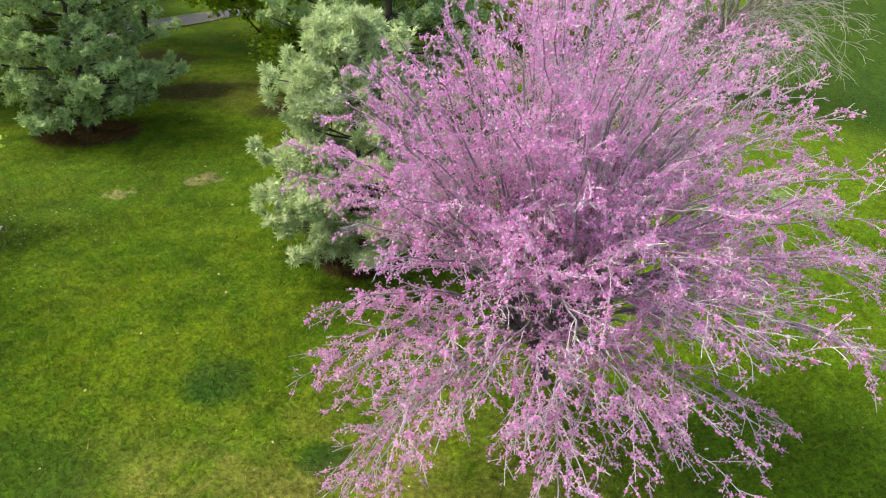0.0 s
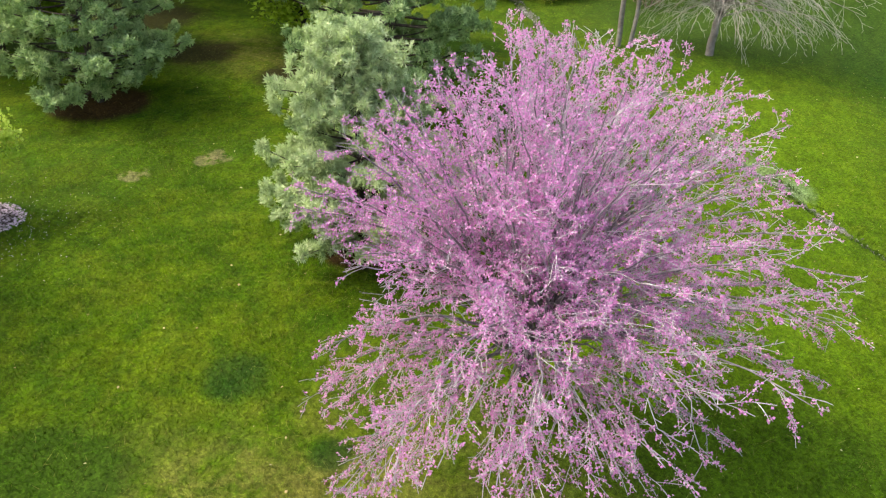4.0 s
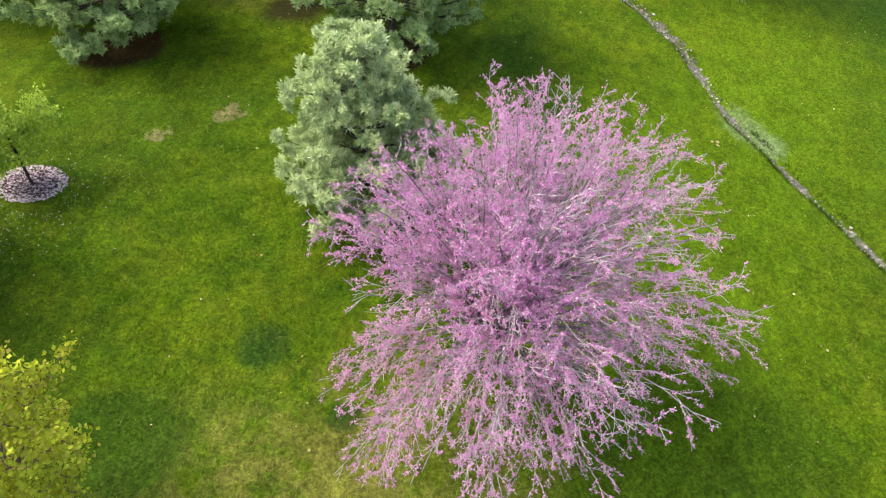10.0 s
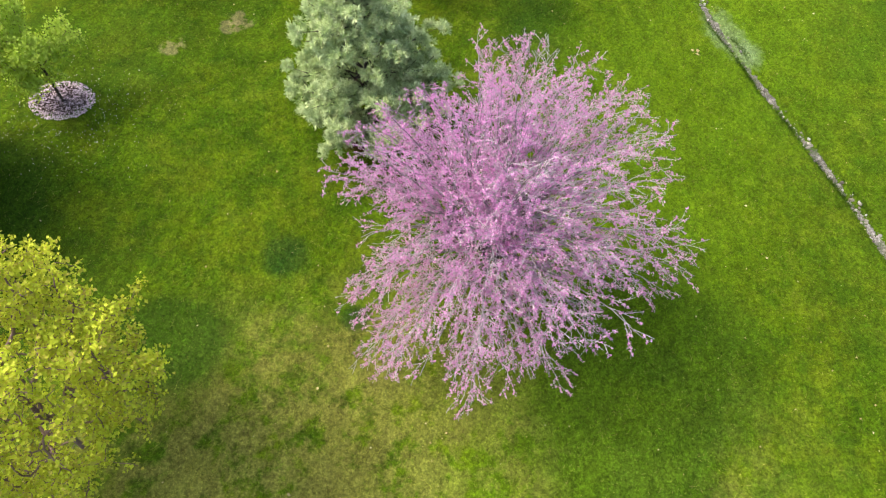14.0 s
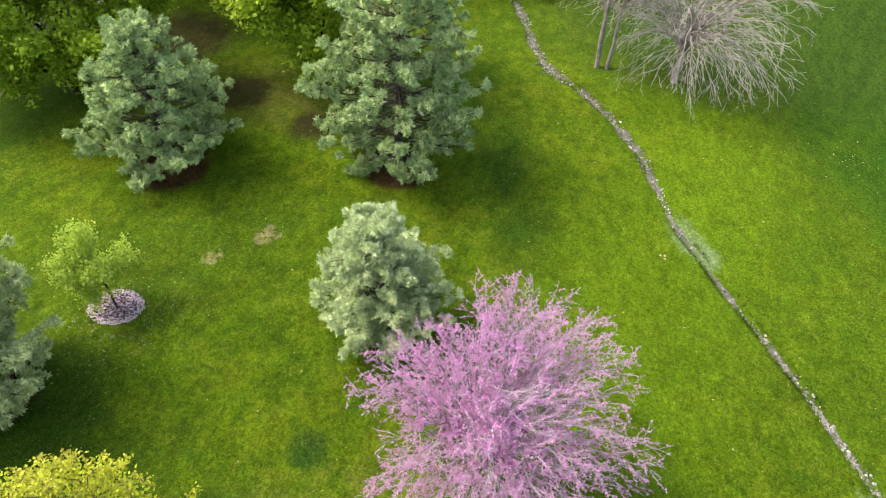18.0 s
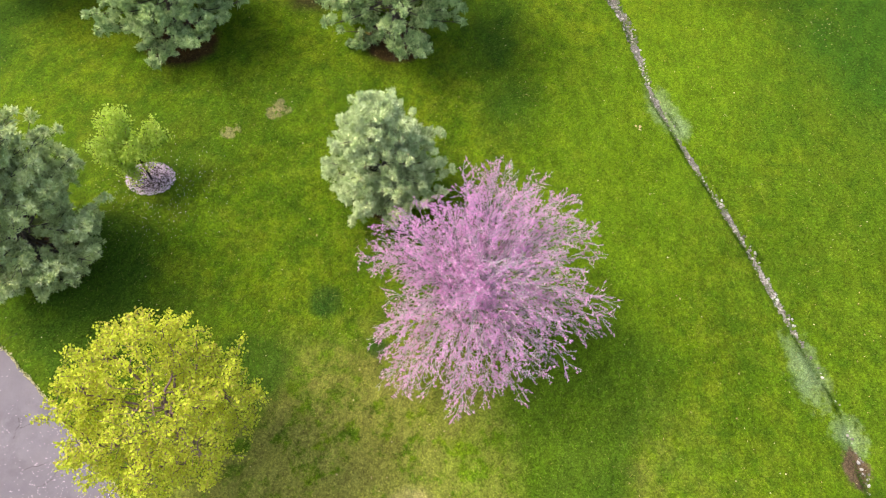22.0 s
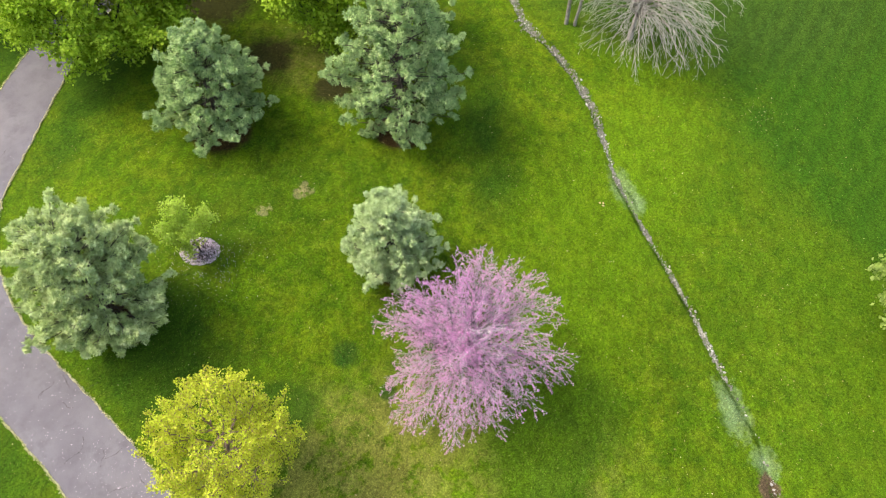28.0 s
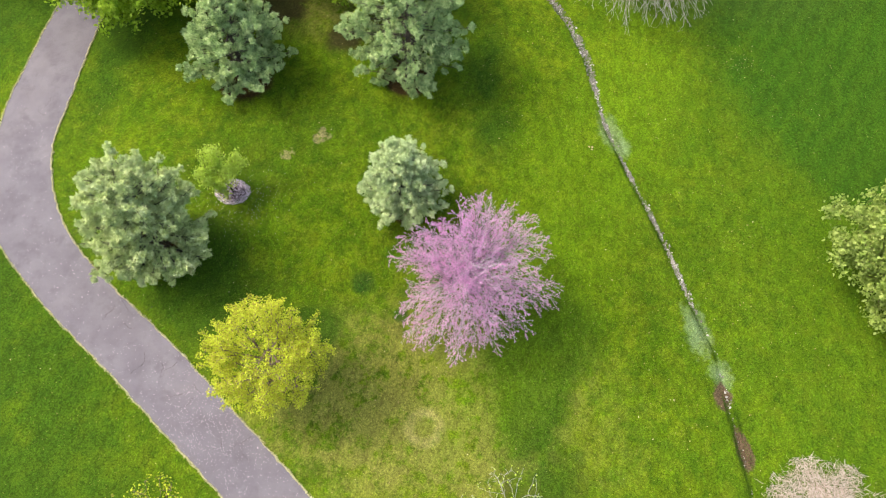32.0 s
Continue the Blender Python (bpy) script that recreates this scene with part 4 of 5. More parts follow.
def leafy(name, x, y, goals, stem, leaf, bark, twig, label, seed, size, per, spread, category="tree", step=0.22, kill=0.32, reach=8.0, tip=0.006,
          split=0.03, shape=LEAF_QUAD, keep=1.0, tilt=None, group="", power=2.3, cap=0.3, bare=None):
    rng = np.random.RandomState(seed)
    root = tree_thing(name, x, y, label, category, group)
    nodes, parent = grow(rng, goals, stem, step, reach, kill, 150)
    radius, child = thickness(nodes, parent, tip, power)
    radius = np.minimum(radius, cap)
    wood(root, nodes, parent, radius, bark, twig, split)
    if leaf:
        thin = np.flatnonzero((radius < split * 0.8) & (np.arange(len(nodes)) > len(stem)))
        if keep < 1:
            thin = thin[rng.uniform(0, 1, len(thin)) < keep]
        if bare:
            # a side where the buds have hardly opened
            gap = np.exp(-(((nodes[thin, 0] - bare[0]) ** 2 + (nodes[thin, 1] - bare[1]) ** 2) / bare[2] ** 2))
            thin = thin[rng.uniform(0, 1, len(thin)) > 0.55 * gap]
        pts = np.repeat(nodes[thin], per, 0) + rng.normal(0, spread, (len(thin) * per, 3))
        v, q = scatter(rng, pts, size, 0.35, shape, tilt)
        tagged(link_mesh("crown", v, q, leaf, root), kind="stuff")
    return root


def upright(h, n=6, lean=(0, 0)):
    return [(lean[0] * i / n, lean[1] * i / n, -0.1 + (h + 0.1) * i / n) for i in range(n + 1)]


redbud()
pine("young_pine", -3.32, 2.65, 4.6, 4.3, NEEDLE_PALE, "young pale blue-green pine beside the pink redbud", 21, 5200, 0.15, 0.4, full=0.9, per=32, blade=0.011, cone=0.72, lift=0.5)
pine("dark_pine", -13.0, 9.15, 5.7, 6.5, NEEDLE, "dark green pine standing on needle litter", 22, 5600, 0.165, 0.5, full=0.9, cone=0.72, lift=0.5, ragged=0.5, hollow=0.48)
pine("tall_pine", -4.5, 11.1, 8.6, 7.8, NEEDLE, "tall grey-green pine with open layered limbs", 23, 7500, 0.175, 0.3, lean=(0.5, 0), full=0.9, cone=0.7, lift=0.5, ragged=0.5, hollow=0.48)
pine("broad_pine", -13.6, -1.75, 6.2, 5.7, NEEDLE_OLIVE, "broad bushy olive-green pine beside the driveway", 24, 8500, 0.165, 0.1, full=0.62)

R = np.random.RandomState
leafy("budding_tree", -7.05, -6.7, crown_goals(R(31), 1900, 2.2, 2.2, 1.2, 6.1, 0.04, 0.5, 170, 0.11) + (0.2, -0.2, 0), upright(1.5), YELLOW_LEAF, BROWN_TWIG, BROWN_TWIG,
      "small round tree with fresh yellow-green leaves beside the driveway", 31, 0.070, 26, 0.07, step=0.15, tilt=1.1, bare=(0.6, -1.1, 1.3), kill=0.17, tip=0.008, split=0.02, cap=0.05)
leafy("sapling", -11.5, 1.98, crown_goals(R(32), 420, 1.0, 1.0, 0.95, 3.0, 0.2, 0.15, 16, 0.19) + (-0.22, 0.05, 0), upright(1.0, 6, (-0.15, 0.12)), SAPLING_LEAF, DARK_BARK, BROWN_TWIG,
      "slender sapling with pale green leaves in a ring of mulch", 32, 0.08, 34, 0.1, category="sapling", step=0.12, kill=0.16, tip=0.005, split=0.018, cap=0.04)
leafy("maple_tree", -19.0, 13.1, crown_goals(R(33), 2000, 5.0, 4.5, 0.9, 9.4, 0.16, 0.35, 80, 0.115) + (-0.4, 0, 0), upright(1.6), MAPLE_LEAF, DARK_BARK, DARK_BARK,
      "large maple with fresh bright green leaves over the driveway", 33, 0.18, 42, 0.22, tilt=0.95, step=0.32, kill=0.42, tip=0.010, split=0.05)
leafy("maple_tree", -8.8, 16.4, crown_goals(R(34), 1900, 4.8, 4.5, 1.2, 9.0, 0.16, 0.35, 75, 0.115), upright(1.6), MAPLE_LEAF, DARK_BARK, DARK_BARK,
      "large maple with fresh bright green leaves behind the pines", 34, 0.18, 42, 0.22, tilt=0.95, step=0.32, kill=0.42, tip=0.010, split=0.05)
leafy("maple_tree", -18.5, 23.0, crown_goals(R(39), 1500, 4.9, 4.4, 2.8, 9.8, 0.15, 0.35, 70, 0.15), upright(3.2), MAPLE_LEAF, DARK_BARK, DARK_BARK,
      "tall maple with a dark bare trunk and bright leaves", 39, 0.20, 30, 0.26, step=0.36, kill=0.5, tip=0.010, split=0.05)
leafy("shade_tree", -29.0, 15.8, crown_goals(R(35), 1000, 3.4, 3.4, 1.5, 7.3, 0.12, 0.4, 55, 0.15), upright(2.0), MAPLE_LEAF, DARK_BARK, DARK_BARK,
      "leafy green tree beyond the driveway", 35, 0.17, 22, 0.25, step=0.35, kill=0.45, tip=0.010, split=0.05)
leafy("pale_tree", 20.35, 2.4, crown_goals(R(36), 1700, 3.7, 4.1, 0.6, 6.2, 0.14, 0.35, 80, 0.15), upright(1.6), PALE_TREE_LEAF, DARK_BARK, BROWN_TWIG,
      "pale green leafy tree at the edge of the lawn", 36, 0.185, 30, 0.18, step=0.26, kill=0.32, tip=0.007, split=0.03)
# bare trees beyond the ditch
SPARSE = ((0.6, 0.7, 0.7, 2.0, 0.2, 4), (0.42, 0.7, 0.3, 1.0, 0.15, 3), (0.42, 0.75, 0.15, 0.4, 0.2, 1))
bare_tree(6.9, 20.1, 5.3, 5.3, -0.4, 10.2, (0.4, -1.2), "wide bare grey tree with drooping twigs across the ditch", 37, 84, lean=(0.2, -0.05), cap=0.17, bole=2.8)
bare_tree(3.3, 20.9, 3.2, 3.1, 2.0, 11.0, (-0.2, 0.2), "bare grey tree leaning over the ditch bank", 38, 34, cap=0.12, bole=5.0, sag=0.4, orders=SPARSE)
bare_tree(3.8, 20.8, 2.6, 2.6, 1.6, 10.0, (0.4, -0.2), "bare grey tree leaning over the ditch bank", 40, 30, cap=0.10, lean=(0.35, -0.1), bole=4.2, sag=0.4, orders=SPARSE)


# ---------------------------------------------------------------- brush, far woods and buildings at the back
def bush(name, x, y, rx, ry, h, leaf, twig, label, seed, n=260, size=0.16, per=8, spread=0.16, low=0.05, category="shrub"):
    return leafy(name, x, y, crown_goals(R(seed), n, rx, ry, low, h, 0.2, 0.25), upright(0.25, 3), leaf, twig, twig, label, seed, size, per, spread,
                 category=category, step=0.2, kill=0.28, tip=0.006, split=0.03, cap=0.05)


for i, (x, y, r, h) in enumerate(((-3.6, 30.5, 2.2, 3.4), (-0.9, 30.6, 2.0, 3.0), (1.6, 31.6, 2.3, 3.8), (4.3, 32.0, 2.2, 3.2), (-6.3, 31.8, 2.4, 4.0), (0.4, 34.5, 2.8, 5.0), (-4.5, 35.5, 3.0, 5.5), (-2.2, 28.9, 1.5, 2.2), (0.6, 28.6, 1.4, 2.0), (7.0, 36.0, 2.6, 5.0))):
    bush("brush", x, y, r, r * 0.9, h, BUSH_LEAF, BROWN_TWIG, "wild olive-green brush thicket at the head of the ditch", 50 + i, 320, 0.19, 6, 0.15)
for i, (x, y, r, h) in enumerate(((5.4, 27.9, 1.6, 2.3), (7.4, 30.5, 1.6, 2.3))):
    bush("dry_brush", x, y, r, r, h, PINK_BRUSH, BROWN_TWIG, "leafless pinkish-brown brush beside the ditch", 60 + i, 320, 0.06, 6, 0.1)
for i, (x, y, h) in enumerate(((9.2, 30.5, 9.0), (12.5, 31.0, 8.0), (2.6, 29.6, 8.5))):
    bare_tree(x, y, 2.6, 2.6, 1.6, h, (0, 0), "slim bare grey tree behind the ditch", 65 + i, 24, cap=0.11, bole=4.5, twig=BROWN_TWIG, orders=SPARSE, sag=0.25)
for i, (x, y, r, h) in enumerate(((16.4, 52.5, 2.2, 4.0), (18.0, 58.0, 2.4, 4.5), (15.0, 47.0, 1.6, 2.6), (16.2, 33.6, 1.7, 2.6), (15.6, 38.0, 1.8, 3.2))):
    bush("dark_brush", x, y, r, r, h, BUSH_LEAF, DARK_BARK, "dark twiggy brush beside the walkway", 85 + i, 330, 0.12, 5, 0.15)
# rows of woodland trees that close the view
far_trees = [(-27, 31, 1.0), (-12, 30, 1.05), (-33, 40, 1.2), (-21, 47, 1.2), (-9, 42, 1.15), (-1, 46, 1.2), (-45, 30, 1.1), (8, 52, 1.2), (-30, 58, 1.3), (-15, 60, 1.3), (2, 62, 1.3), (-48, 50, 1.3),
             (-38, 24, 0.95), (15, 66, 1.3), (26, 60, 1.2), (34, 52, 1.2), (42, 40, 1.2)]
first = None
for i, (x, y, f) in enumerate(far_trees):
    if first is None:
        first = leafy("woodland_tree", x, y, crown_goals(R(70), 1500, 4.9, 4.9, 1.2, 10.8, 0.14, 0.35, 80, 0.15), upright(2.4), MAPLE_LEAF, DARK_BARK, DARK_BARK,
                      "leafy green woodland tree beyond the driveway", 70, 0.28, 10, 0.3, step=0.4, kill=0.55, tip=0.012, split=0.06, group="woodland trees")
    else:
        m = copy_thing(first, pose(x, y, ground_at(x, y) - 0.05, 0, 0, 47 * i))
        m.scale = (f, f, f * (0.9 + 0.05 * (i % 4)))

# distant woods, a broken wall of leaf clumps
rng = np.random.RandomState(80)
n = 26000
ang = rng.uniform(-1.5, 1.5, n)
dist = rng.uniform(78, 120, n)
zz = rng.uniform(0, 1, n) ** 0.8 * (9 + 3 * np.sin(ang * 17) + 2 * np.sin(ang * 41))
pts = np.column_stack([dist * np.sin(ang), -5 + dist * np.cos(ang), zz - 1.0])
v, q = scatter(rng, pts, 1.5, 0.4)
tagged(link_mesh("distant_woods", v, q, MAPLE_DARK), "dense green woods in the distance", "woods", kind="stuff")


def box(bm, x0, x1, y0, y1, z0, z1, bevel=0.0):
    made = bmesh.ops.create_cube(bm, size=1.0)["verts"]
    for vtx in made:
        vtx.co = Vector((x0 + (vtx.co.x + 0.5) * (x1 - x0), y0 + (vtx.co.y + 0.5) * (y1 - y0), z0 + (vtx.co.z + 0.5) * (z1 - z0)))
    if bevel:
        bmesh.ops.bevel(bm, geom=list({e for vtx in made for e in vtx.link_edges}), offset=bevel, segments=2, affect="EDGES")
    return bm


k = Mat("white_siding", 0.6, 0.3)
k.colour(k.ramp(k.noise(2, 3, 0.5), [(0.3, (0.72, 0.72, 0.70)), (0.7, (0.82, 0.82, 0.80))]))
SIDING = k.m
k = Mat("roof_shingle", 0.9, 0.2)
k.colour(k.ramp(k.noise(8, 4, 0.6), [(0.3, (0.045, 0.042, 0.042)), (0.7, (0.09, 0.085, 0.082))]))
SHINGLE = k.m
k = Mat("pale_concrete", 0.85, 0.25)
k.colour(k.ramp(k.noise(3, 4, 0.6), [(0.3, (0.46, 0.44, 0.41)), (0.7, (0.62, 0.60, 0.57))]))
CONCRETE = k.m
k = Mat("window_glass", 0.08, 0.6)
k.colour((0.03, 0.035, 0.04))
PANE = k.m
k = Mat("dark_foundation", 0.85, 0.2)
k.colour(k.ramp(k.noise(6, 3, 0.6), [(0.3, (0.03, 0.03, 0.032)), (0.7, (0.07, 0.068, 0.068))]))
DARK = k.m
k = Mat("black_metal", 0.4, 0.5, 0.6)
k.colour((0.02, 0.02, 0.022))
BLACK = k.m
k = Mat("grey_cabinet", 0.5, 0.4)
k.colour(k.ramp(k.noise(4, 3, 0.5), [(0.3, (0.48, 0.50, 0.52)), (0.7, (0.62, 0.64, 0.66))]))
CABINET = k.m
HEDGE_LEAF = leaf_material("hedge_leaf", (0.035, 0.07, 0.010), (0.07, 0.12, 0.02), (0.12, 0.19, 0.035), 0.5, 0.25)


def house():
    z = 2.1
    root = thing("house", 22.6, 36.8, z, "single-storey white house with a porch, windows and dark foundation", "house")
    bm = bmesh.new()
    box(bm, 0, 14, 0, 9, 0.45, 3.3)
    part("wall", bm, SIDING, root)
    part("foundation", box(bmesh.new(), -0.06, 14.06, -0.06, 9.06, -1.2, 0.45), DARK, root, "dark masonry foundation")
    bm = bmesh.new()
    a = [bm.verts.new(p) for p in ((-0.5, -0.5, 3.3), (14.5, -0.5, 3.3), (14.5, 9.5, 3.3), (-0.5, 9.5, 3.3), (3.2, 4.5, 5.6), (10.8, 4.5, 5.6))]
    for f in ((0, 1, 5, 4), (2, 3, 4, 5), (1, 2, 5), (3, 0, 4), (3, 2, 1, 0)):
        bm.faces.new([a[i] for i in f])
    part("roof", bm, SHINGLE, root, "grey shingle hip roof")
    for wx in (1.2, 4.2, 8.0, 11.2):
        w = part("window", box(bmesh.new(), wx, wx + 1.5, -0.05, 0.03, 1.2, 2.7), SIDING, root)
        part("pane", box(bmesh.new(), wx + 0.1, wx + 0.72, -0.07, -0.045, 1.3, 2.6), PANE, w)
        part("pane", box(bmesh.new(), wx + 0.78, wx + 1.4, -0.07, -0.045, 1.3, 2.6), PANE, w)
    for wy in (1.4, 5.2):
        w = part("window", box(bmesh.new(), -0.05, 0.03, wy, wy + 1.5, 1.2, 2.7), SIDING, root)
        part("pane", box(bmesh.new(), -0.07, -0.045, wy + 0.1, wy + 0.72, 1.3, 2.6), PANE, w)
        part("pane", box(bmesh.new(), -0.07, -0.045, wy + 0.78, wy + 1.4, 1.3, 2.6), PANE, w)


    # an open porch at the near end
    part("porch_floor", box(bmesh.new(), -2.6, -0.07, 0.2, 4.2, -0.9, 0.42, 0.02), CONCRETE, root)
    part("porch_beam", box(bmesh.new(), -2.6, -0.07, 0.2, 4.2, 2.75, 3.2, 0.02), SIDING, root)
    for py in (0.3, 2.1, 4.0):
        part("porch_post", box(bmesh.new(), -2.5, -2.3, py, py + 0.18, 0.42, 2.75, 0.015), SIDING, root)


house()


def walkway():
    line = curve_through([(19.8, 104), (19.2, 80), (18.5, 59), (18.7, 42), (18.9, 35), (19.2, 31.7), (20.6, 29.0), (22.9, 26.1), (26, 22.6), (32, 17)], 0.5)
    d = np.gradient(line, axis=0)
    side = np.column_stack([d[:, 1], -d[:, 0]]) / np.linalg.norm(d, axis=1)[:, None]
    cross = np.array([-0.52, -0.5, 0.5, 0.52])
    xy = line[:, None] + side[:, None] * cross[None, :, None]
    z = ground(xy[..., 0], xy[..., 1]) + np.array([-0.1, 0.07, 0.07, -0.1])
    v = np.concatenate([xy, z[..., None]], -1)
    i = np.arange(len(line) * 4).reshape(-1, 4)
    q = np.stack([i[:-1, :-1], i[:-1, 1:], i[1:, 1:], i[1:, :-1]], -1).reshape(-1, 4)
    tagged(link_mesh("walkway", v.reshape(-1, 3), q, CONCRETE), "pale concrete walkway curving past the white house", "walkway", kind="structure")


walkway()


def hedge(x0, y0, x1, y1, w, h, seed):
    rng = np.random.RandomState(seed)
    root = thing("hedge", x0, y0, ground_at(x0, y0), "clipped dark green hedge in front of the house", "hedge")
    ln = math.hypot(x1 - x0, y1 - y0)
    n = 5200
    u, s, t = rng.uniform(0, ln, n), rng.uniform(-1, 1, n), rng.uniform(0, 1, n)
    face = rng.randint(0, 3, n)
    s = np.where(face == 0, np.sign(s), s)
    t = np.where(face == 1, 1, t)
    dx, dy = (x1 - x0) / ln, (y1 - y0) / ln
    px, py = u * dx - s * w / 2 * dy, u * dy + s * w / 2 * dx
    pz = ground(x0 + px, y0 + py) - ground_at(x0, y0) + t * h * (1 - 0.08 * np.sin(u * 3))
    pts = np.column_stack([px, py, pz]) + rng.normal(0, 0.04, (n, 3))
    v, q = scatter(rng, pts, 0.11, 0.4)
    tagged(link_mesh("foliage", v, q, HEDGE_LEAF, root), kind="stuff")
    m = 14
    f = np.linspace(0.1, ln - 0.1, m)
    a = np.column_stack([f * dx, f * dy, ground(x0 + f * dx, y0 + f * dy) - ground_at(x0, y0)])
    v, q = tubes(a, a + (0, 0, h * 0.8), np.full(m, 0.03), np.full(m, 0.015), 5)
    tagged(link_mesh("stem", v, q, DARK_BARK, root), kind="stuff")


hedge(19.85, 38.2, 19.9, 45.5, 0.7, 1.3, 90)


def lamp_post():
    x, y = 19.7, 28.0
    root = thing("lamp_post", x, y, ground_at(x, y), "slim black metal garden lamp post on the lawn", "lamp post")
    v, q = tubes(np.array([(0, 0, -0.1), (0, 0, 0.25)]), np.array([(0, 0, 0.25), (0, 0, 1.75)]), [0.06, 0.035], [0.05, 0.03], 10)
    link_mesh("post", v, q, BLACK, root, "", True)
    bm = bmesh.new()
    bmesh.ops.create_cone(bm, segments=8, radius1=0.075, radius2=0.11, depth=0.22, cap_ends=True, matrix=Matrix.Translation((0, 0, 1.86)))
    part("lantern", bm, PANE, root, "dark glass lantern")
    bm = bmesh.new()
    bmesh.ops.create_cone(bm, segments=8, radius1=0.15, radius2=0.02, depth=0.1, cap_ends=True, matrix=Matrix.Translation((0, 0, 2.02)))
    part("cap", bm, BLACK, root)


lamp_post()


def utility_cabinet():
    x, y = 20.5, 27.7
    root = thing("utility_cabinet", x, y, ground_at(x, y), "pale grey metal utility cabinet beside the walkway", "cabinet")
    root.rotation_euler = (0, 0, radians(-50))
    part("body", box(bmesh.new(), -0.5, 0.5, -0.4, 0.4, -0.1, 0.85, 0.02), CABINET, root)
    part("lid", box(bmesh.new(), -0.54, 0.54, -0.44, 0.44, 0.85, 0.91, 0.015), CABINET, root)
    part("base", box(bmesh.new(), -0.6, 0.6, -0.5, 0.5, -0.3, 0.05), CONCRETE, root)


utility_cabinet()


def mulch_bed(name, x, y, rx, ry, label, seed, chips, petals=0, height=0.02):
    rng = np.random.RandomState(seed)
    zc = ground_at(x, y)
    root = thing(name, x, y, zc, label, "mulch bed")
    rings, seg = 6, 36
    vs = [(0, 0, height)]
    for r in range(1, rings + 1):
        for s in range(seg):
            a = 2 * np.pi * s / seg
            f = r / rings * (1 + 0.05 * np.sin(3 * a + seed) + 0.03 * np.sin(7 * a))
            px, py = rx * f * np.cos(a), ry * f * np.sin(a)
            vs.append((px, py, ground_at(x + px, y + py) - zc + height * (1 - (r / rings) ** 2) - 0.06 * (r == rings) + 0.012))
    tri = np.array([(0, 1 + s, 1 + (s + 1) % seg) for s in range(seg)])
    quad = np.array([(1 + (r - 1) * seg + s, 1 + r * seg + s, 1 + r * seg + (s + 1) % seg, 1 + (r - 1) * seg + (s + 1) % seg) for r in range(1, rings) for s in range(seg)])
    link_mesh("mound", np.array(vs), [tri, quad], MULCH, root, "", True)

    def lay(n, size, mat, nm, reach, tilt, lift):
        a, u = rng.uniform(0, 2 * np.pi, n), rng.uniform(0, 1, n) ** 0.6 * reach
        px, py = rx * u * np.cos(a), ry * u * np.sin(a)
        pz = ground(x + px, y + py) - zc + height * np.clip(1 - u ** 2, 0, 1) + lift + rng.uniform(0, 0.015, n)
        v, q = scatter(rng, np.column_stack([px, py, pz]), size, 0.5, PETAL_QUAD, tilt)
        tagged(link_mesh(nm, v, q, mat, root), kind="stuff")

    lay(chips, 0.055, MULCH, "bark_chip", 0.98, 0.7, 0.02)
    if petals:
        lay(petals, 0.032, PETAL, "petal", 1.3, 0.5, 0.03)


mulch_bed("mulch_ring", -11.6, 2.05, 0.66, 0.56, "oval mulch ring strewn with fallen pink petals", 95, 1700, 2400)
mulch_bed("mulch_ring", 20.05, 26.0, 0.8, 0.8, "dark mulch ring round the white-flowering tree", 96, 900)
mulch_bed("flower_bed", 20.6, 33.0, 1.6, 0.9, "dark mulched flower bed between walkway and house", 97, 900)
leafy("flowering_tree", 20.05, 26.0, crown_goals(R(98), 420, 1.5, 1.5, 1.0, 3.2, 0.2, 0.2) + (1.0, -0.1, 0), upright(1.0, 5, (0.2, 0.05)), WHITE_BLOOM, DARK_BARK, BROWN_TWIG,
      "small white-flowering tree in a mulch ring", 98, 0.12, 9, 0.11, step=0.16, kill=0.22, tip=0.006, split=0.02, cap=0.05)
bush("shrub", 21.1, 32.9, 0.5, 0.5, 0.8, HEDGE_LEAF, BROWN_TWIG, "low rounded green shrub in the flower bed", 99, 120, 0.09, 8, 0.07)
bush("dark_shrub", 17.7, 31.6, 0.55, 0.55, 1.0, HEDGE_LEAF, BROWN_TWIG, "dark rounded shrub at the walkway's edge", 100, 140, 0.1, 8, 0.08)
# low plants at the near edge of the lawn
bush("bare_shrub", 3.0, -10.2, 1.7, 1.3, 1.9, SAPLING_LEAF, GREY_TWIG, "thin shrub with few pale green leaves", 101, 420, 0.07, 1, 0.08)
bush("yellow_shrub", -10.3, -12.6, 1.6, 1.2, 2.0, YELLOW_LEAF, BROWN_TWIG, "yellow-green shrub beside the driveway", 102, 300, 0.1, 4, 0.1)


# ---------------------------------------------------------------- the ditch: stones, mud and reeds
def pebble(rng, size):
    bm = bmesh.new()
    bmesh.ops.create_icosphere(bm, subdivisions=1, radius=1)
    sx, sy, sz = size * rng.uniform(0.8, 1.2), size * rng.uniform(0.6, 0.95), size * rng.uniform(0.4, 0.65)
    for vtx in bm.verts:
        vtx.co = Vector((vtx.co.x * sx, vtx.co.y * sy, vtx.co.z * sz)) * rng.uniform(0.86, 1.1)
    return bm


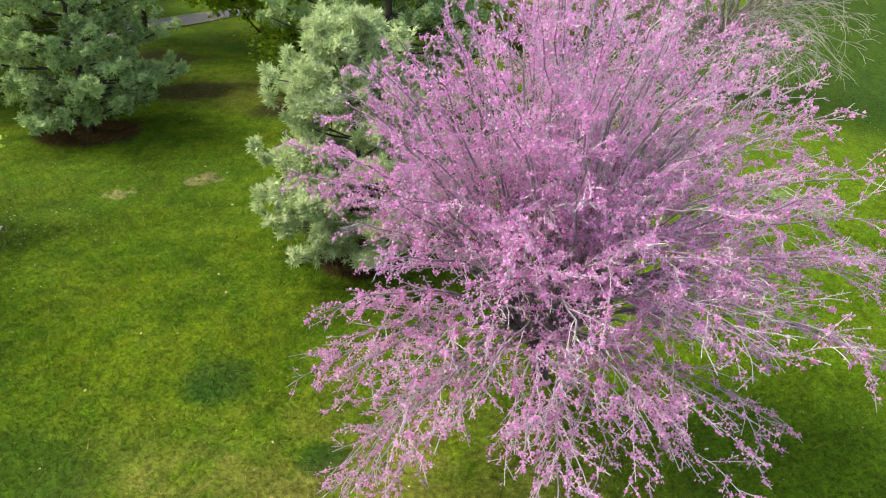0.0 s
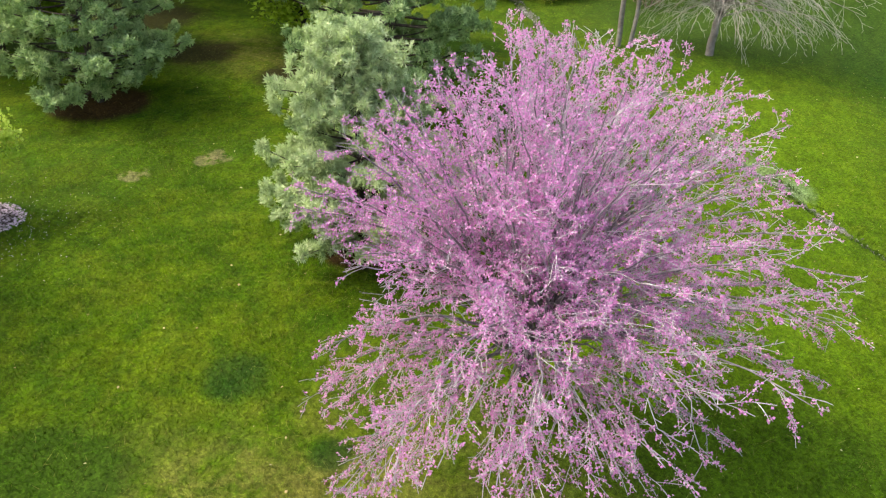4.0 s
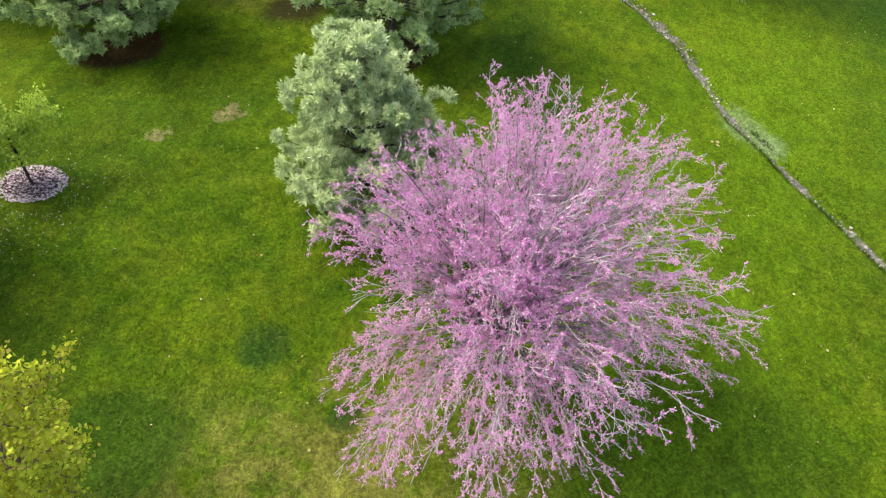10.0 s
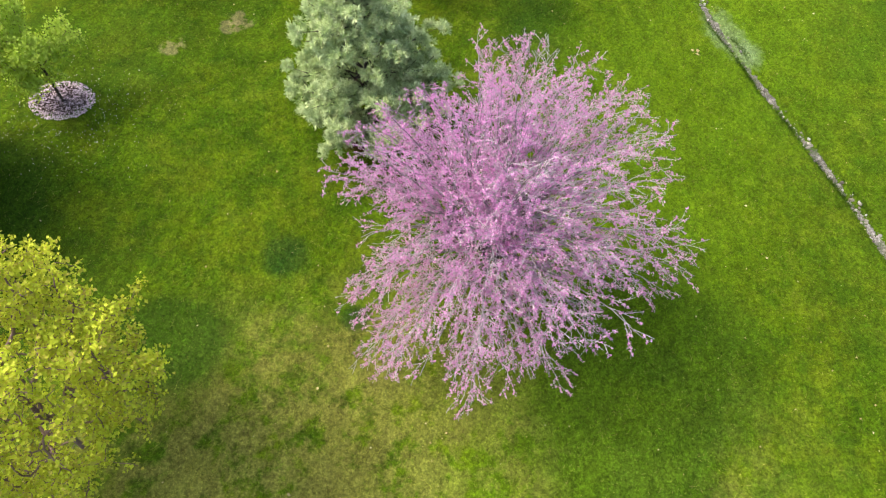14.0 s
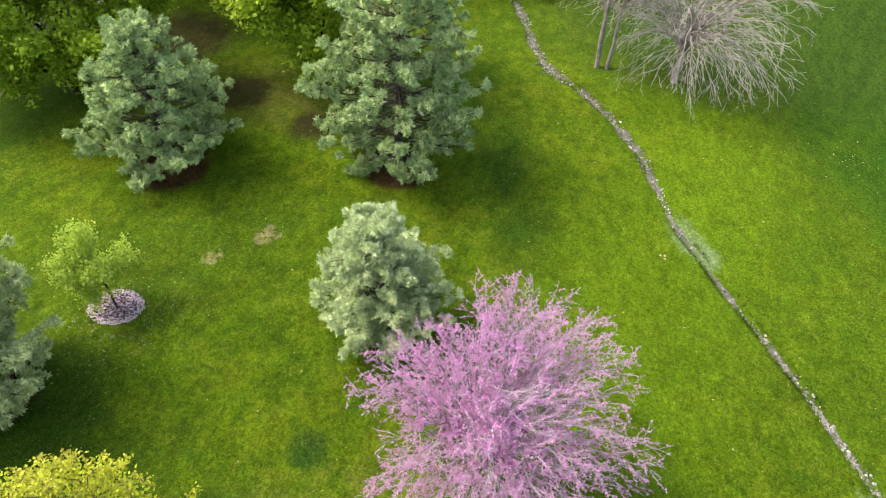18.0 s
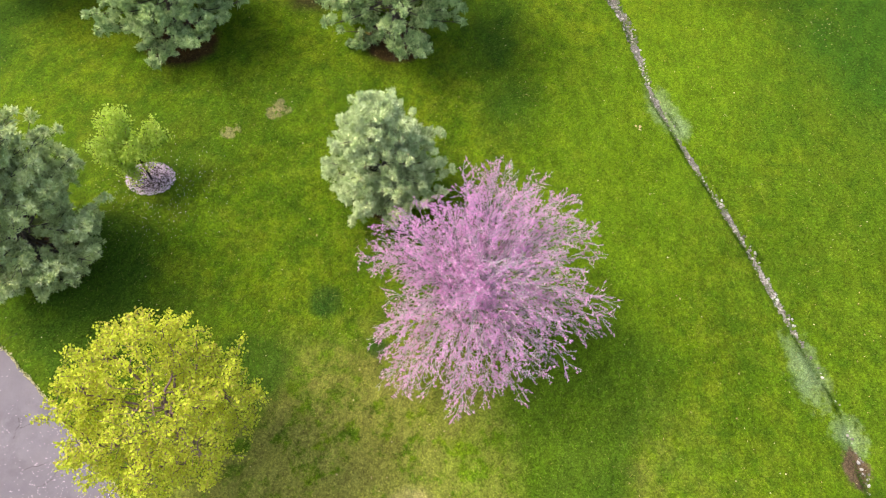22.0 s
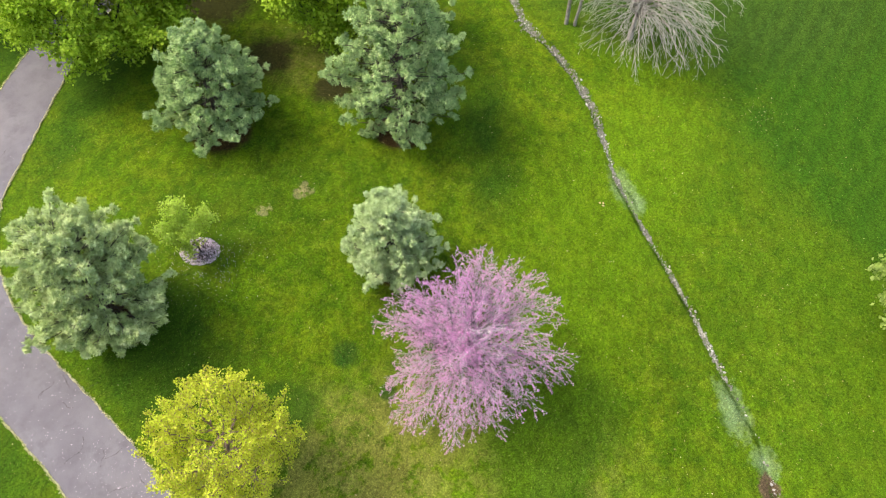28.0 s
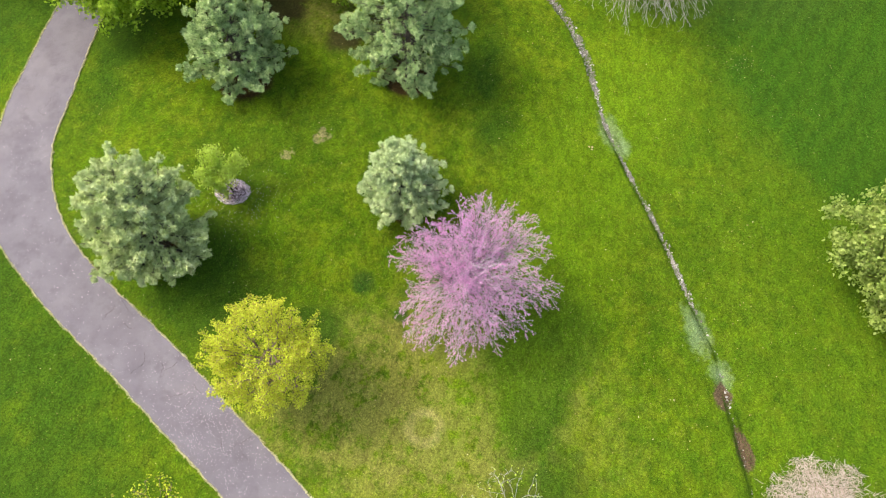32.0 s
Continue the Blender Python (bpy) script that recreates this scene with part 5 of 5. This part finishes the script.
def ditch():
    rng = np.random.RandomState(110)
    run = np.concatenate([[0], np.cumsum(np.linalg.norm(np.diff(STREAM, axis=0), axis=1))])
    total = run[-1]

    def place(s, off):
        p = np.array([np.interp(s, run, STREAM[:, j]) for j in (0, 1)])
        q = np.array([np.interp(s + 0.1, run, STREAM[:, j]) for j in (0, 1)])
        d = (q - p) / (np.linalg.norm(q - p) + 1e-9)
        return p + off * np.array([d[1], -d[0]])

    root = thing("stony_ditch", *STREAM[60], ground_at(*STREAM[60]), "narrow ditch bedded with pale grey stones", "ditch")
    base = np.array(root.location)
    k = Mat("ditch_cobble", 0.85, 0.25)
    info = k.n.new("ShaderNodeObjectInfo")
    c = k.ramp(info.outputs["Random"], [(0.0, (0.06, 0.055, 0.045)), (0.45, (0.17, 0.155, 0.135)), (0.8, (0.29, 0.275, 0.25)), (1.0, (0.48, 0.46, 0.43))])
    k.colour(k.mix(k.ramp(k.noise(14, 3, 0.6), [(0.4, 0.0), (0.7, 0.4)]), c, (0.2, 0.19, 0.17))).bump(k.noise(40, 3, 0.6), 0.4, 0.01)
    shapes = []
    for i in range(7):
        me = bpy.data.meshes.new("stone")
        bm = pebble(rng, 1.0)
        bm.to_mesh(me)
        bm.free()
        me.materials.append(k.m)
        shapes.append(me)
    # the bed itself, a rough strip of gravel
    dry_end = float(run[np.argmax(STREAM[:, 1] < -0.4)])
    s = np.arange(0, dry_end, 0.12)
    cross = np.linspace(-1, 1, 6)
    wide = 0.14 + 0.05 * np.sin(s * 2.1) + 0.03 * np.sin(s * 5.3 + 1)
    wide = wide * (1 + 0.7 * smooth((np.interp(s, run, STREAM[:, 1]) - 11) / 4))
    xy = np.array([[place(a, c * w + rng.normal(0, 0.012)) for c in cross] for a, w in zip(s, wide)])
    z = ground(xy[..., 0], xy[..., 1]) + 0.03 * (1 - cross ** 4) + rng.normal(0, 0.006, xy.shape[:2])
    z[:, [0, -1]] -= 0.03
    i = np.arange(len(s) * 6).reshape(-1, 6)
    q = np.stack([i[:-1, :-1], i[:-1, 1:], i[1:, 1:], i[1:, :-1]], -1).reshape(-1, 4)
    link_mesh("bed", np.concatenate([xy, z[..., None]], -1).reshape(-1, 3) - base, q, BED, root, "damp dark gravel bed", True)
    verts, faces, count = [], [], 0
    proto = []
    for i in range(6):
        bm = pebble(rng, 1.0)
        bm.verts.index_update()
        proto.append((np.array([vtx.co for vtx in bm.verts]), np.array([[vtx.index for vtx in f.verts] for f in bm.faces])))
        bm.free()
    made = 0
    for i in range(7500):
        s = rng.uniform(0, total - 9)
        off = float(np.clip(rng.normal(0, 0.075), -0.15, 0.15))
        x, y = place(s, off)
        if y > 12:
            off = rng.normal(0.12, 0.2) if 19.2 < y < 20.9 else off * 1.6
            x, y = place(s, off)
        # overgrown stretches show few stones
        if rng.uniform() > (0.25 if 5.2 < y < 10.5 else 0.55 + 0.45 * (np.sin(s * 0.85 + 0.6) > -0.25)) or y < -0.2 and rng.uniform() < 0.93:
            continue
        size = 0.016 + 0.055 * rng.uniform() ** 3
        z = ground_at(x, y) + 0.018 + size * 0.2
        if 0.5 < y < 9.5 and size > 0.028 and made < 295:
            ob = new("stone", shapes[i % 7])
            ob.parent = root
            ob.location = (x - base[0], y - base[1], z - base[2])
            ob.scale = (size,) * 3
            ob.rotation_euler = (rng.uniform(-0.4, 0.4), rng.uniform(-0.4, 0.4), rng.uniform(0, 6.28))
            made += 1
        else:
            pv, pf = proto[i % 6]
            a = rng.uniform(0, 6.28)
            m = np.array([[np.cos(a), -np.sin(a), 0], [np.sin(a), np.cos(a), 0], [0, 0, 1]])
            verts.append(pv @ m.T * size + np.array((x, y, z)) - base)
            faces.append(pf + count)
            count += len(pv)
    ob = link_mesh("gravel", np.concatenate(verts), np.concatenate(faces), STONE, root, "loose pale gravel")
    tagged(ob, kind="stuff")


ditch()


def ditch_fringe():
    """Rank dark grass that hangs over both lips of the ditch."""
    rng = np.random.RandomState(115)
    n = 26000
    f = rng.uniform(0, len(STREAM) - 30, n)
    k = f.astype(int)
    p = STREAM[k] + (STREAM[k + 1] - STREAM[k]) * (f - k)[:, None]
    d = STREAM[k + 1] - STREAM[k]
    out = np.column_stack([d[:, 1], -d[:, 0]]) / np.linalg.norm(d, axis=1)[:, None]
    side = np.where(rng.uniform(0, 1, n) < 0.36, -1.0, 1.0)
    # thick and thin stretches
    rank = np.sin(f * 0.31) + np.sin(f * 0.13 + 1.0) + np.sin(f * 0.77 + side)
    rank = rank - np.where((p[:, 1] > 11) | ((p[:, 1] > 0.3) & (p[:, 1] < 5.3)), 1.3, 0.0)
    keep = rank > rng.uniform(-1.6, 1.6, n)
    p, out, side = p[keep], out[keep], side[keep]
    n = len(p)
    p = p + out * (side * (0.15 + np.abs(rng.normal(0, 0.07, n))))[:, None]
    base = np.column_stack([p, ground(p[:, 0], p[:, 1]) - 0.01])
    h = rng.uniform(0.05, 0.15, n)
    lean = -out * (side * rng.uniform(-0.3, 1.1, n))[:, None] + rng.normal(0, 0.45, (n, 2))
    tip = base + np.column_stack([lean * h[:, None], h])
    a = rng.uniform(0, 6.283, n)
    w = np.column_stack([np.cos(a), np.sin(a), np.zeros(n)]) * rng.uniform(0.004, 0.009, (n, 1))
    tagged(link_mesh("bank_grass", np.stack([base - w, base + w, tip], 1).reshape(-1, 3), np.arange(3 * n).reshape(n, 3), BANK_GRASS),
           "rank dark green grass overhanging the ditch", "grass", kind="stuff")


ditch_fringe()


def reeds():
    rng = np.random.RandomState(120)
    n = 16000
    a, u = rng.uniform(0, 6.283, n), np.sqrt(rng.uniform(0, 1, n))
    x = 16.2 + u * np.cos(a) * 2.9 + 0.5 * u * np.sin(a)
    y = -8.9 + u * np.sin(a) * 2.6 - 0.25 * (x - 16.2)
    # ragged edge, with thin places
    keep = u + 0.22 * np.sin(3 * a + 1) * np.sin(5 * a) + 0.12 * np.sin(2.3 * x) * np.sin(2.9 * y + x) < rng.uniform(0.35, 0.98, n)
    x, y = x[keep], y[keep]
    n = len(x)
    p = np.column_stack([x, y, ground(x, y) + rng.uniform(0, 0.08, n)])
    h = rng.uniform(0.12, 0.4, n)
    d = np.column_stack([rng.normal(0.2, 0.7, n), rng.normal(-0.2, 0.7, n), rng.uniform(-0.02, 0.3, n)])
    d /= np.linalg.norm(d, axis=1)[:, None]
    w = np.cross(d, rng.normal(0, 1, (n, 3)))
    w = w / np.linalg.norm(w, axis=1)[:, None] * 0.011
    e = p + d * h[:, None]
    v = np.stack([p - w, p + w, e + w * 0.4, e - w * 0.4], 1).reshape(-1, 3)
    tagged(link_mesh("reed_bed", v, np.arange(4 * n).reshape(n, 4), REED), "flattened bed of dry tan reeds at the ditch", "reeds", kind="stuff")


reeds()


# ---------------------------------------------------------------- small litter
def litter():
    rng = np.random.RandomState(130)
    # pink petals blown round the sapling
    n = 520
    a, r = rng.uniform(0, 6.283, n), 0.6 + np.abs(rng.normal(0, 0.95, n))
    x, y = -11.2 + r * np.cos(a) * 1.1, 1.6 + r * np.sin(a)
    v, q = scatter(rng, np.column_stack([x, y, ground(x, y) + 0.05]), 0.016, 0.4, PETAL_QUAD, 0.5)
    tagged(link_mesh("fallen_petals", v, q, PETAL), "pale pink fallen petals scattered on the grass", "petals", kind="stuff")
    # bleached leaves on the lawn
    x, y = rng.uniform(-3, 18, 130), rng.uniform(-10, 20, 130)
    x, y = np.concatenate([x, rng.normal(13.8, 0.35, 40), rng.uniform(-20, 0, 50)]), np.concatenate([y, 15.2 + rng.normal(0, 0.7, 40), rng.uniform(-8, 14, 50)])
    ok = ~on_drive(x, y)
    x, y = x[ok], y[ok]
    v, q = scatter(rng, np.column_stack([x, y, ground(x, y) + 0.06]), 0.052, 0.5, LEAF_QUAD, 0.35)
    tagged(link_mesh("fallen_leaves", v, q, DEAD_LEAF), "bleached fallen leaves dotted over the lawn", "leaves", kind="stuff")
    # straw specks all over the turf
    x, y = rng.uniform(-20, 19, 1000), rng.uniform(-11, 20, 1000)
    ok = ~on_drive(x, y)
    x, y = x[ok], y[ok]
    v, q = scatter(rng, np.column_stack([x, y, ground(x, y) + 0.05]), 0.024, 0.6, PETAL_QUAD, 0.5)
    tagged(link_mesh("straw_specks", v, q, DEAD_LEAF), "tiny straw-coloured specks strewn over the turf", "litter", kind="stuff")
    # one large pale leaf by the ditch
    root = thing("fallen_leaf", 5.55, 7.9, ground_at(5.55, 7.9) + 0.05, "large bleached leaf lying on the lawn", "leaf")
    v, q = scatter(rng, np.array([(0, 0, 0), (0.08, 0.05, 0.01), (-0.05, 0.07, 0.01)]), 0.16, 0.2, LEAF_QUAD, 0.25)
    link_mesh("blade", v, q, DEAD_LEAF, root)
    # specks of petals on the asphalt
    f = rng.uniform(0.42, 0.97, 1500) * (len(DL) - 1)
    k0 = f.astype(int)
    t = rng.uniform(0.05, 0.95, (1500, 1))
    p = DL[k0] * (1 - t) + DR[k0] * t + rng.normal(0, 0.1, (1500, 2))
    v, q = scatter(rng, np.column_stack([p, ground(p[:, 0], p[:, 1]) + 0.062]), 0.017, 0.4, PETAL_QUAD, 0.3)
    more = np.column_stack([rng.normal(-8.9, 1.8, 1700), rng.normal(-8.9, 1.6, 1700)])
    more = more[to_line(more[:, 0], more[:, 1], DRIVE_MID)[0] < 1.25]
    v2, q2 = scatter(rng, np.column_stack([more, ground(more[:, 0], more[:, 1]) + 0.062]), 0.016, 0.4, PETAL_QUAD, 0.3)
    v, q = np.concatenate([v, v2]), np.concatenate([q, q2 + len(v)])
    tagged(link_mesh("drive_petals", v, q, PETAL), "pale petals specked over the asphalt", "petals", kind="stuff")


litter()


def crack(pts, width, seed):
    rng = np.random.RandomState(seed)
    line = curve_through(pts, 0.09)
    line = line + rng.normal(0, 0.018, line.shape)
    d = np.gradient(line, axis=0)
    side = np.column_stack([d[:, 1], -d[:, 0]]) / (np.linalg.norm(d, axis=1)[:, None] + 1e-9)
    w = width * rng.uniform(0.05, 0.8, (len(line), 1))
    xy = np.stack([line - side * w, line + side * w], 1)
    v = np.concatenate([xy, (ground(xy[..., 0], xy[..., 1]) + 0.061)[..., None]], -1)
    i = np.arange(len(line) * 2).reshape(-1, 2)
    q = np.stack([i[:-1, 0], i[:-1, 1], i[1:, 1], i[1:, 0]], -1)
    tagged(link_mesh("crack", v.reshape(-1, 3), q, CRACK), "dark branching crack in the asphalt", "crack", "asphalt cracks", "structure")


# short crazed cracks in clusters
rng = np.random.RandomState(146)
for cx, cy, n in ((-14.6, -4.9, 5), (-12.2, -6.9, 4), (-8.2, -9.6, 5), (-10.4, -8.0, 3), (-22.4, 5.3, 2)):
    for i in range(n):
        x, y = cx + rng.normal(0, 0.4), cy + rng.normal(0, 0.3)
        a = rng.uniform(0, 6.28)
        pts = [(x, y)]
        for _ in range(3):
            a += rng.normal(0, 0.45)
            pts.append((pts[-1][0] + 0.22 * math.cos(a), pts[-1][1] + 0.22 * math.sin(a)))
        crack(pts, 0.013, int(cx * -100) + i)


# ---------------------------------------------------------------- grass
def grass():
    rng = np.random.RandomState(150)
    x = np.concatenate([rng.normal(-1.5, 8.5, 360000), rng.uniform(-30, 26, 160000)])
    y = np.concatenate([rng.normal(1.0, 6.0, 360000), rng.uniform(-15, 32, 160000)])
    ok = ~on_drive(x, y)
    ok &= (((x + 11.6) / 0.62) ** 2 + ((y - 2.05) / 0.52) ** 2) > 1
    x, y = x[ok], y[ok]
    d, _ = to_line(x, y, STREAM)
    ok = d > 0.16
    x, y = x[ok], y[ok]
    n = len(x)
    p = np.column_stack([x, y, ground(x, y) - 0.005])
    lean = rng.normal(0, 1.0, (n, 2))
    h = rng.uniform(0.035, 0.085, n) * (1 + 0.35 * np.sin(x * 1.7 + 2 * np.sin(y * 0.9)) * np.sin(y * 1.3))
    tip = p + np.column_stack([lean * h[:, None], h])
    a = rng.uniform(0, 6.283, n)
    w = np.column_stack([np.cos(a), np.sin(a), np.zeros(n)]) * rng.uniform(0.0035, 0.0075, (n, 1))
    v = np.stack([p - w, p + w, tip], 1).reshape(-1, 3)
    tagged(link_mesh("grass", v, np.arange(3 * n).reshape(n, 3), BLADE), "short mown grass blades covering the lawn", "grass", kind="stuff")


grass()
